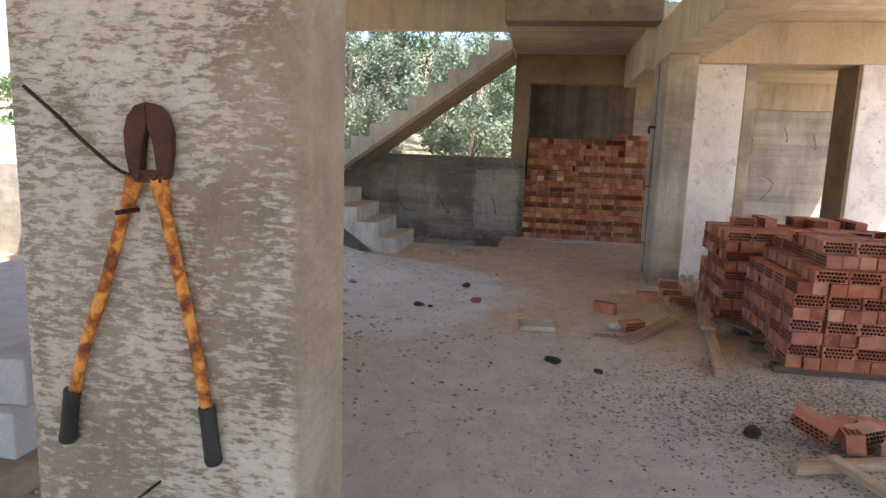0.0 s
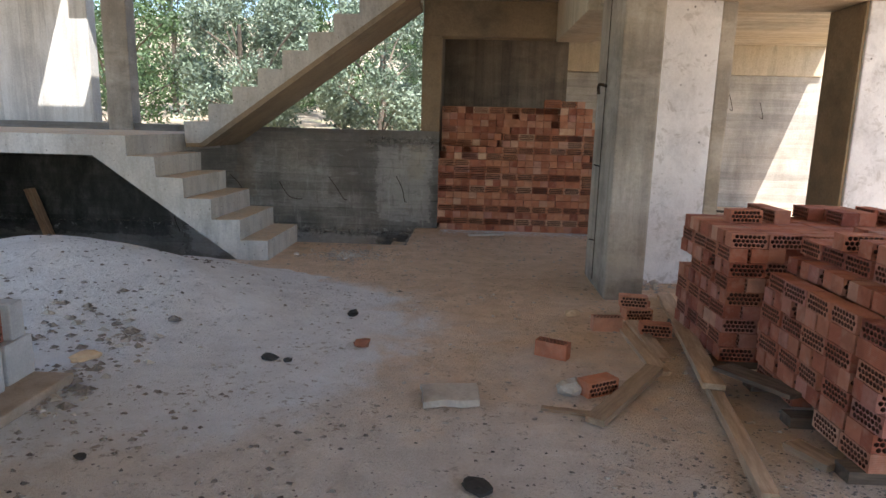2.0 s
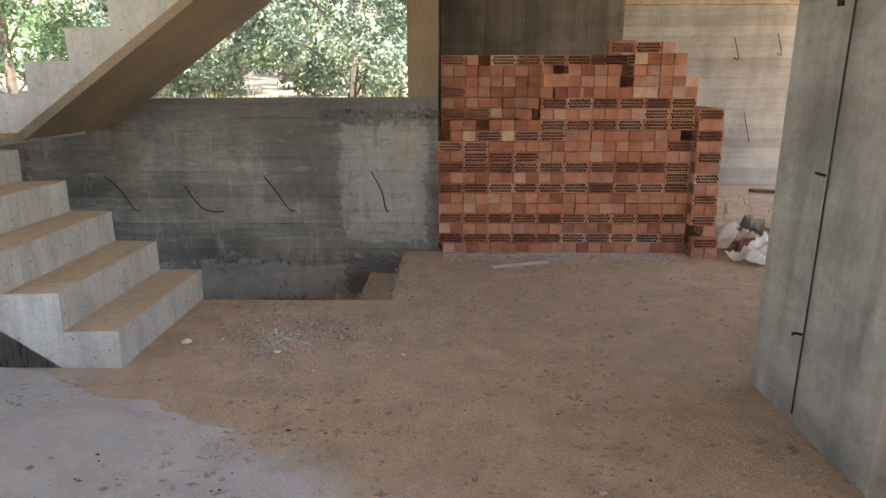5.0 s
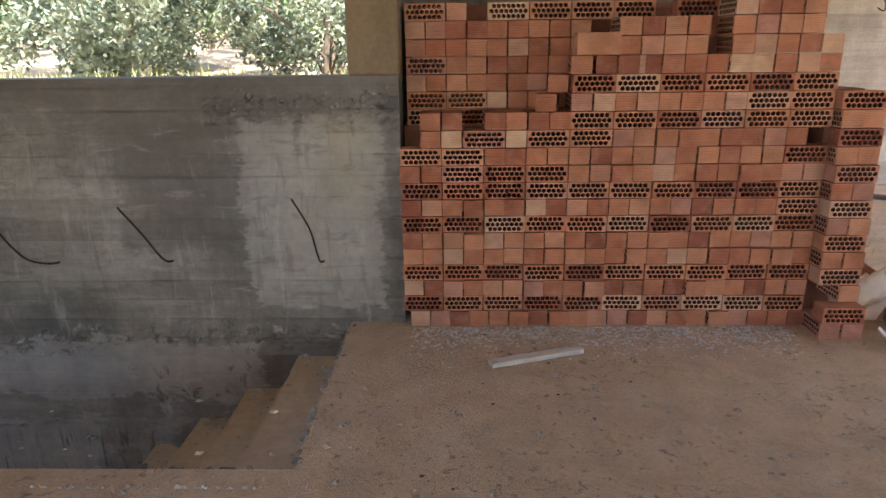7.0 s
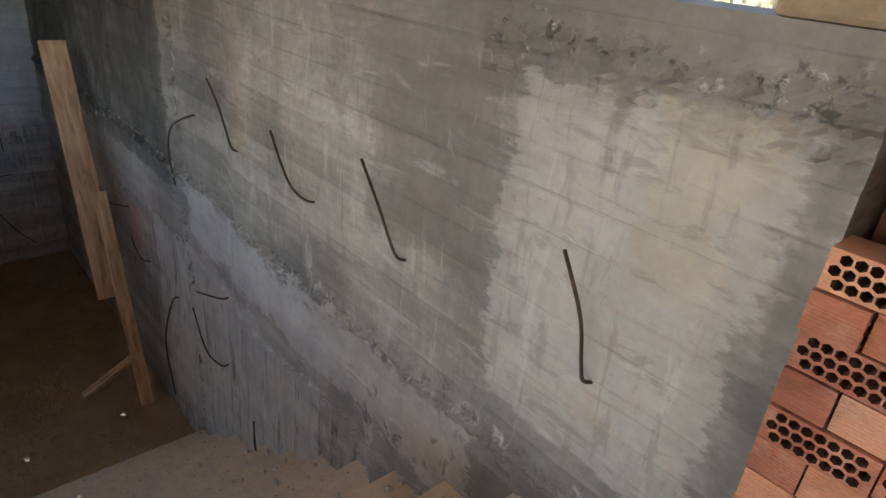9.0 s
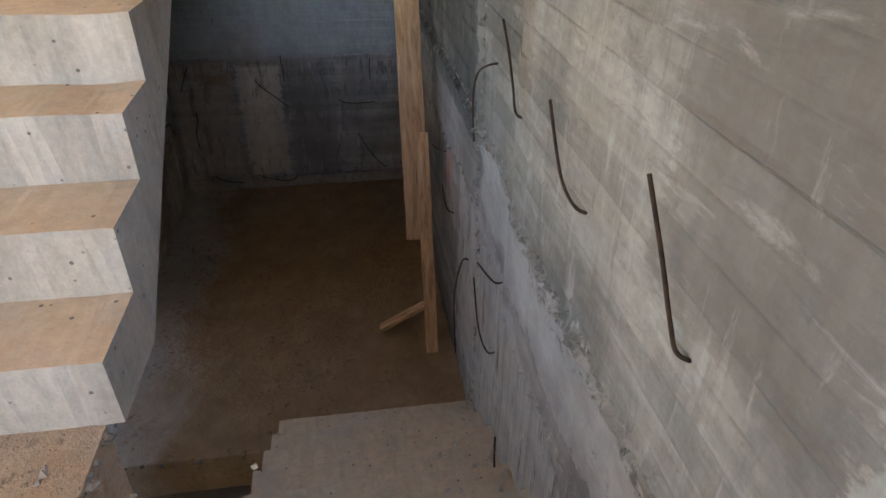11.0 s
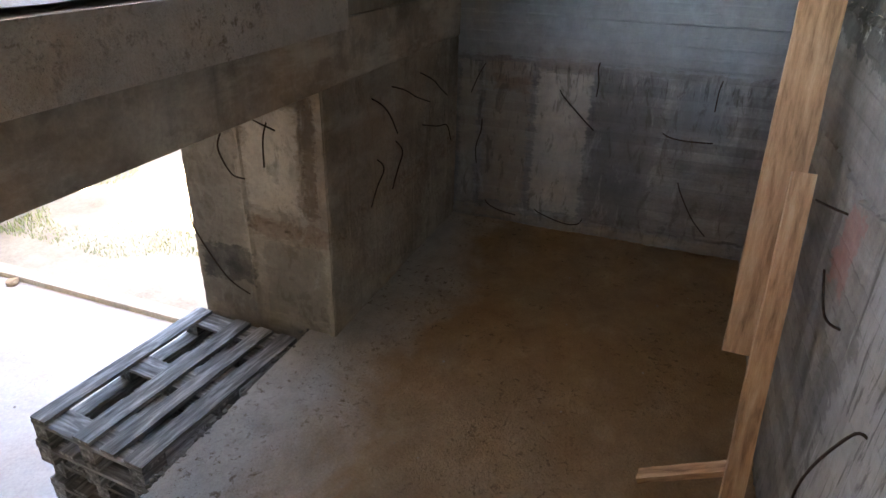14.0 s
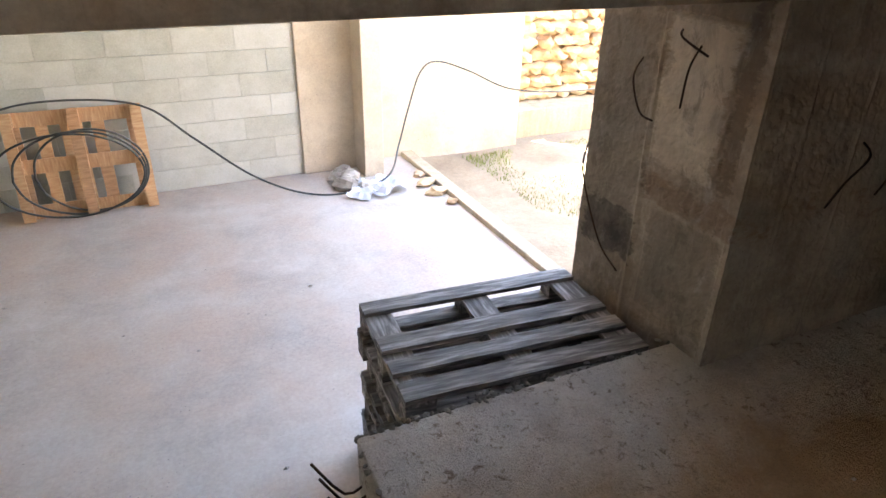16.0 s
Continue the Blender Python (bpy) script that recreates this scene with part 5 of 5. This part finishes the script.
for a in ((0.16, 5.32, 0.05, 3, "charred scrap lying on the floor", M_CHAR, 0.35), (0.43, 5.18, 0.026, 4, "small black stone on the floor", M_CHAR, 0.6), (-0.83, 6.44, 0.025, 5, "black scrap on the floor", M_CHAR, 0.4),
          (-0.93, 6.45, 0.035, 6, "black stone on the floor", M_CHAR, 0.6), (-0.64, 7.28, 0.03, 7, "dark stub of waste on the floor", M_CHAR, 0.8), (-0.49, 6.72, 0.045, 8, "broken reddish stone on the floor", M_CLAYDARK, 0.5),
          (0.6, 6.17, 0.06, 9, "pale lump of mortar", M_STONE, 0.7), (0.82, 7.48, 0.045, 10, "brown stone on the floor", M_RUBBLE, 0.6), (-1.31, 5.4, 0.022, 11, "dark clod on the floor", M_CHAR, 0.4),
          (-1.85, 6.32, 0.06, 12, "brown rock beside the blocks", M_RUBBLE, 0.5), (-1.33, 5.08, 0.018, 13, "dark clod on the floor", M_CHAR, 0.3), (1.1, 4.5, 0.045, 15, "black scrap with a bent wire", M_CHAR, 0.5)):
    chunk(*a)
chunk(-1.52, 9.13, 0.022, 21, "small white stone on the dusty floor", M_PLASTIC, 0.6)
chunk(-1.03, 9.02, 0.014, 22, "white crumb of mortar on the floor", M_PLASTIC, 0.6)
for i in range(9):
    chunk(-4.75 - 0.28 * br.random(), 3.2 + 0.5 * br.random(), 0.06 + 0.09 * br.random(), 60 + i, "broken grey concrete piled by the column", M_STONE, 0.7, -3.1)
for i in range(4):
    chunk(-5.75 + 0.08 * br.random(), 3.5 + 0.3 * i, 0.06 + 0.05 * br.random(), 80 + i, "rough stone along the garden edge", M_RUBBLE, 0.5, -3.1)

# cast mortar slab on the floor
bm = bmesh.new()
box(bm, -0.13, 0.13, -0.1, 0.1, 0, 0.035, bevel=0.006)
bmesh.ops.subdivide_edges(bm, edges=bm.edges[:], cuts=2, use_grid_fill=True)
for v in bm.verts:
    v.co += Vector((noise.noise(v.co * 14), noise.noise(v.co * 14 + Vector((9, 0, 0))), 0.5 * noise.noise(v.co * 18))) * 0.012
tagged(part("mortar_slab", bm, M_STONE), "flat broken slab of grey mortar on the floor", "rubble").matrix_basis = pose(0.04, 6.05, 0.004, 0, 0, 8)


# ---- concrete blocks by the entrance ----
def grey_block(x, y, z, dx, dy, dz, rz=0, label="grey concrete block in a low dry-laid row"):
    bm = bmesh.new()
    box(bm, -dx / 2, dx / 2, -dy / 2, dy / 2, 0, dz, bevel=0.008)
    tagged(part("concrete_block", bm, M_BLOCK), label, "block", "concrete blocks").matrix_basis = pose(x, y, z, 0, 0, rz)


slab("block_footing", (-2.9, -1.74, 2.9, 6.06, 0.0, 0.05), M_EARTH, "low mortar bed under the concrete blocks", "footing")
for i in range(6):
    grey_block(-2.0, 5.63 - 0.4 * i, 0.05, 0.2, 0.39, 0.19)
    if i:
        grey_block(-2.0, 5.70 - 0.4 * i, 0.241, 0.2, 0.39, 0.19)
grey_block(-2.02, 5.955, 0.05, 0.2, 0.19, 0.19, 3)
grey_block(-2.03, 5.97, 0.241, 0.2, 0.1, 0.17, 6)
grey_block(-2.06, 5.5, 0.44, 0.24, 0.42, 0.2, -4, "pale grey concrete block set on top of the row")
for z in (0.241, 0.316):
    loose_brick(-2.0, 5.83, z, 0, 0, 95, label="orange clay brick laid among the grey blocks")


# ---- bolt cutter hung on the column ----
def bolt_cutter():
    y = 2.84
    tool = tagged(new("bolt_cutter"), "long rusty bolt cutter with orange handles hung on a column", "bolt cutter")
    tool.location = (-0.9, y, 1.2)
    o = Vector(tool.location)
    tool.location.x += 0.018

    def p(x, z, d=0.0):
        return (x - o.x, d, z - o.z)
    for side, name in ((-1, "jaw"), (1, "jaw")):
        bm = bmesh.new()
        pts = [(-0.001, 1.39), (0.03, 1.382), (0.052, 1.355), (0.062, 1.32), (0.06, 1.27), (0.05, 1.215), (0.035, 1.205), (0.022, 1.215), (0.018, 1.26), (0.012, 1.30), (0.0, 1.335)]
        v0 = [bm.verts.new((-0.897 + side * a - o.x, -0.014, z - o.z)) for a, z in pts]
        v1 = [bm.verts.new((-0.897 + side * a - o.x, 0.014, z - o.z)) for a, z in pts]
        bm.faces.new(v0)
        bm.faces.new(v1[::-1])
        for i in range(len(pts)):
            k = (i + 1) % len(pts)
            bm.faces.new((v0[k], v0[i], v1[i], v1[k]))
        bmesh.ops.recalc_face_normals(bm, faces=bm.faces[:])
        bmesh.ops.bevel(bm, geom=bm.edges[:], offset=0.003, segments=1, affect="EDGES")
        part(name, bm, M_RUSTDARK, tool, "dark rusted iron jaw")
    bm = bmesh.new()
    box(bm, -0.035, 0.04, -0.02, 0.016, 0.0, 0.03, bevel=0.005)
    pivot = part("pivot_plate", bm, M_RUSTDARK, tool)
    for x in (-0.02, 0.025):
        bm = bmesh.new()
        tube(bm, [(x, -0.028, 0.015), (x, 0.016, 0.015)], 0.009, 10)
        part("bolt", bm, M_RUSTDARK, tool)
    for pts, end in (([p(-0.938, 1.212), p(-0.955, 1.17), p(-0.985, 1.09), p(-1.04, 0.93), p(-1.10, 0.78), p(-1.145, 0.635)], (p(-1.148, 0.65), p(-1.172, 0.5))),
                     ([p(-0.878, 1.212), p(-0.868, 1.16), p(-0.855, 1.09), p(-0.82, 0.92), p(-0.79, 0.77), p(-0.766, 0.625)], (p(-0.768, 0.64), p(-0.752, 0.485)))):
        bm = bmesh.new()
        path = smooth_path(pts, 5)
        tube(bm, path, [0.024 - 0.009 * min(1, i / 8) for i in range(len(path))], 10)
        handle = part("handle", bm, M_RUST, tool, "orange painted steel handle flaking to rust", smooth=True)
        bm = bmesh.new()
        tube(bm, smooth_path([end[0], tuple((a + b) / 2 for a, b in zip(*end)), end[1]], 5), [0.020, 0.0225, 0.021, 0.0215, 0.021, 0.0215, 0.021, 0.0215, 0.022, 0.023, 0.019], 12)
        part("grip", bm, M_RUBBER, handle, "black rubber grip", smooth=True)


bolt_cutter()


def rebar(pts, label="thin rusty reinforcing bar sticking out of the concrete", r=0.005, n=6):
    bm = bmesh.new()
    tube(bm, smooth_path(pts, n), r, 6)
    tagged(part("rebar", bm, M_STEEL, smooth=True), label, "rebar", "bent bars in the concrete")


rebar([(-0.90, 2.87, 1.21), (-0.95, 2.825, 1.225), (-1.05, 2.82, 1.30), (-1.10, 2.82, 1.345), (-1.195, 2.82, 1.42)], "thin rusty wire that holds the bolt cutter on the column", 0.005)
rebar([(-0.895, 2.88, 0.41), (-0.92, 2.82, 0.39), (-0.985, 2.79, 0.335)], "bent wire end sticking out of the column", 0.004)
rebar([(-0.93, 2.87, 1.13), (-0.94, 2.79, 1.128)], "rusty nail that carries the bolt cutter", 0.006)
# bars of the north wall
Y = 10.95
rebar([(-0.655, Y + 0.02, 0.318), (-0.68, Y - 0.018, 0.315), (-0.695, Y - 0.022, 0.36), (-0.72, Y - 0.03, 0.48), (-0.79, Y - 0.04, 0.622)])
rebar([(-1.38, Y + 0.02, 0.318), (-1.41, Y - 0.018, 0.32), (-1.45, Y - 0.022, 0.36), (-1.51, Y - 0.03, 0.46), (-1.60, Y - 0.04, 0.59)])
rebar([(-1.92, Y + 0.02, 0.318), (-1.97, Y - 0.018, 0.312), (-2.07, Y - 0.025, 0.33), (-2.14, Y - 0.03, 0.40), (-2.205, Y - 0.04, 0.518)])
rebar([(-2.575, Y + 0.02, 0.32), (-2.61, Y - 0.018, 0.325), (-2.66, Y - 0.022, 0.40), (-2.72, Y - 0.028, 0.5), (-2.81, Y - 0.032, 0.588)])
Y = 11.0
rebar([(-3.211, 11.03, 0.314), (-3.211, 10.97, 0.314), (-3.469, 10.97, 0.193), (-3.548, 10.97, 0.031), (-3.488, 10.97, -0.148)])
rebar([(-3.762, 11.03, -1.041), (-3.762, 10.975, -1.041), (-4.007, 10.975, -1.501), (-3.908, 10.975, -1.897)])
rebar([(-4.62, Y + 0.02, -0.7), (-4.68, Y - 0.04, -0.7), (-4.88, Y - 0.05, -0.75)])
rebar([(-4.25, Y + 0.02, -0.98), (-4.33, Y - 0.03, -0.98), (-4.5, Y - 0.035, -0.88)])
rebar([(-3.006, 11.03, -1.09), (-3.006, 10.975, -1.09), (-3.235, 10.975, -1.114), (-3.397, 10.975, -0.9)])
rebar([(-2.953, 11.03, -0.616), (-2.953, 10.975, -0.616), (-3.316, 10.975, -0.751)])
rebar([(-2.35, 10.96, -1.35), (-2.38, 10.90, -1.37), (-2.42, 10.89, -1.2), (-2.4, 10.88, -1.02)])
rebar([(-2.0, 10.96, -1.15), (-2.06, 10.91, -1.18), (-2.2, 10.88, -1.25)])
# bars of the landing's back wall
X = -7.1
for pts in ([(9.44, -0.9), (9.5, -0.96), (9.65, -1.1), (9.757, -1.194)], [(9.74, -0.67), (9.735, -0.72), (9.75, -0.83), (9.745, -0.93)], [(10.26, -1.16), (10.32, -1.175), (10.45, -1.19), (10.634, -1.183)], [(10.44, -1.52), (10.48, -1.6), (10.6, -1.8), (10.72, -1.93)],
            [(8.88, -1.94), (8.94, -1.96), (9.05, -2.0), (9.19, -2.02)], [(9.32, -1.95), (9.4, -1.965), (9.6, -2.02), (9.72, -2.01), (9.76, -1.95)], [(8.84, -0.76), (8.82, -0.81), (8.77, -0.92), (8.74, -1.0)], [(8.82, -1.2), (8.84, -1.3), (8.80, -1.45), (8.81, -1.6)], [(10.62, -0.72), (10.6, -0.8), (10.6, -0.95)]):
    rebar([(X - 0.02, *pts[0]), *[(X + 0.05, a, b) for a, b in pts[1:]]])
Yp = 8.60
for pts in ([(-5.52, -0.72), (-5.56, -0.77), (-5.68, -0.87), (-5.785, -1.01)], [(-5.8, -0.71), (-5.9, -0.75), (-6.1, -0.84), (-6.35, -0.93)], [(-6.27, -0.7), (-6.4, -0.78), (-6.55, -0.87), (-6.71, -0.96)], [(-6.32, -1.1), (-6.5, -1.15), (-6.72, -1.2), (-6.82, -1.35)], [(-5.87, -1.08), (-5.86, -1.15), (-5.78, -1.26), (-5.69, -1.37)], [(-5.59, -1.13), (-5.57, -1.18), (-5.46, -1.28), (-5.377, -1.38)]):
    rebar([(pts[0][0], Yp - 0.02, pts[0][1]), *[(a, Yp + 0.055, b) for a, b in pts[1:]]])
for pts in ([(8.12, -0.72), (8.18, -0.745), (8.33, -0.795)], [(7.92, -0.86), (7.93, -0.95), (8.0, -1.09), (8.09, -1.11)], [(8.247, -0.75), (8.247, -0.85), (8.235, -1.02)], [(7.6, -1.36), (7.66, -1.5), (7.85, -1.8), (8.02, -1.9)]):
    rebar([(-4.96, *pts[0]), *[(-4.9, a, b) for a, b in pts[1:]]])
for x, z in ((3.2, 1.55), (3.7, 1.6), (4.3, 1.62), (4.8, 1.5)):
    rebar([(x, 14.21, z), (x + 0.02, 14.12, z - 0.02), (x - 0.06, 14.1, z + 0.22)])
rebar([(3.4, 14.21, 0.9), (3.38, 14.1, 0.8), (3.45, 14.1, 0.55)])
rebar([(4.0, 14.21, 0.95), (4.15, 14.1, 0.8), (3.95, 14.1, 0.5)])
for z in (0.36, 0.95):
    rebar([(1.115, 8.38, z), (1.08, 8.375, z + 0.01), (1.06, 8.35, z + 0.015)], "short tie wire on the pillar")
rebar([(1.115, 8.34, 1.56), (1.05, 8.33, 1.57), (1.05, 8.33, 1.5)], "rusty hinge pin on the pillar", 0.012)
rebar([(1.104, 8.36, 0.05), (1.103, 8.35, 1.0), (1.104, 8.34, 2.2)], "thin wire hanging down the pillar", 0.003)
for i in range(7):
    a = rng(500 + i)
    rebar([(-3.42, 8.45 + 0.05 * i, -2.3), (-3.33, 8.45 + 0.05 * i, -2.32), (-3.25 + a.uniform(-0.05, 0.05), 8.42 + 0.05 * i, -2.2 + a.uniform(-0.05, 0.06))], "cut starter bars at the landing's broken edge", 0.006, 3)


# ---- basement ----
def timber_prop():
    prop = tagged(new("timber_prop"), "leaning stained timber prop of nailed boards by the wall", "timber prop")
    prop.location = (-4.3, 10.84, -2.1)
    o = Vector(prop.location)
    for a, b, w, t, roll, seed in (((-4.17, 10.84, -2.1), (-4.74, 10.86, -0.60), 0.085, 0.045, 0, 1), ((-4.64, 10.80, -1.40), (-5.26, 10.82, 0.35), 0.17, 0.03, 0, 2), ((-4.36, 10.84, -1.80), (-4.47, 10.5, -2.06), 0.07, 0.03, 90, 3)):
        length = (Vector(b) - Vector(a)).length
        bd = new("board", board_mesh("board", length, w, t, M_PROPWOOD, seed))
        bd.parent = prop
        d = (Vector(b) - Vector(a)).normalized()
        q = Matrix((d, Vector((0, 1, 0)) if abs(d.y) < 0.5 else Vector((1, 0, 0)), d.cross(Vector((0, 1, 0)) if abs(d.y) < 0.5 else Vector((1, 0, 0))))).transposed()
        q = q.to_4x4()
        bd.matrix_basis = Matrix.Translation((Vector(a) + Vector(b)) / 2 - o) @ q
    return prop


timber_prop()
top_deck = [(-0.345, 0.11), (-0.02, 0.12), (0.165, 0.10), (0.34, 0.12)]
low = pallet("weathered grey pallet in a stack beside the landing", M_PALLET, top_deck, "stacked pallets")
r7 = rng(77)
for k in range(7):
    m = pose(-4.28 + r7.uniform(-0.02, 0.02), 7.93 + r7.uniform(-0.015, 0.015), -3.1 + 0.1415 * k, 0, 0, 175.5 + r7.uniform(-1.2, 1.2))
    if k == 6:
        m = pose(-4.28, 7.93, -3.1 + 0.1415 * k, 0, 0, -4.5)
    if k == 0:
        low.matrix_basis = m
    else:
        copy_thing(low, m)
lean = pallet("orange-brown wooden pallet leaning against a block wall", M_PALEWOOD, [(-0.55, 0.13), (-0.3, 0.11), (-0.04, 0.2), (0.2, 0.12), (0.54, 0.14)], long=1.06, wide=1.24)
lean.matrix_basis = pose(-2.21, 3.17, -2.57, 102, 0, 0) @ pose(0, 0, 0, 0, 0, 90)


def cable(pts, label="black electric cable looping over the basement floor"):
    bm = bmesh.new()
    tube(bm, smooth_path(pts, 10), 0.011, 8)
    tagged(part("cable", bm, M_CABLE, smooth=True), label, "cable", "loose cables")


cable([(-1.2, 3.1, -2.3), (-1.6, 3.05, -2.02), (-2.2, 3.05, -1.97), (-2.85, 3.08, -2.08), (-3.3, 3.2, -2.45), (-3.8, 3.4, -2.85), (-4.3, 3.6, -3.06), (-4.8, 3.72, -3.085), (-5.3, 3.6, -3.0), (-5.55, 3.3, -2.75), (-5.75, 3.1, -2.4),
       (-6.0, 2.9, -2.0), (-6.25, 2.85, -1.9), (-6.7, 2.85, -2.05), (-7.4, 2.8, -2.35), (-8.4, 3.0, -2.4), (-10, 3.4, -2.2)])
for i in range(3):
    ring = [(-2.3 + 0.1 * i + (0.5 + 0.08 * i) * math.cos(t), 3.33 + 0.05 * i + 0.12 * math.sin(t), -2.62 + 0.46 * math.sin(t)) for t in (k * math.tau / 14 for k in range(15))]
    cable(ring, "black cable coiled round a leaning pallet")
bm = bmesh.new()
bmesh.ops.create_grid(bm, x_segments=8, y_segments=8, size=0.22)
for v in bm.verts:
    v.co.z = 0.05 + 0.09 * noise.noise(v.co * 7)
tagged(part("torn_bag", bm, M_PAPER), "torn pale paper bag on the concrete floor", "paper bag").matrix_basis = pose(-5.2, 3.75, -3.08, 0, 0, 20)
bm = bmesh.new()
bmesh.ops.create_grid(bm, x_segments=6, y_segments=6, size=0.14)
for v in bm.verts:
    v.co.z = 0.03 + 0.06 * noise.noise(v.co * 9)
tagged(part("torn_bag", bm, M_PAPER), "scrap of pale paper bag on the concrete floor", "paper bag").matrix_basis = pose(-4.9, 3.85, -3.08, 0, 0, 50)


def block_wall():
    wall = slab("wall_blocks", (-4.48, 2.0, 2.7, 2.88, -3.1, -0.62), M_AAC)
    shapes = {}
    for row in range(10):
        x = -4.48
        first = 0.31 if row % 2 else 0.62
        while x < 1.99:
            w = min(first if x == -4.48 else 0.62, 2.0 - x)
            key = round(w, 3)
            if key not in shapes:
                bm = bmesh.new()
                box(bm, 0.0015, w - 0.0015, 0, 0.022, 0.003, 0.244, bevel=0.003)
                shapes[key] = mesh_of("block", bm, M_AAC)
            ob = new("block", shapes[key])
            ob.parent = wall
            ob.location = (x, 2.868, -3.1 + 0.247 * row)
            x += w


block_wall()
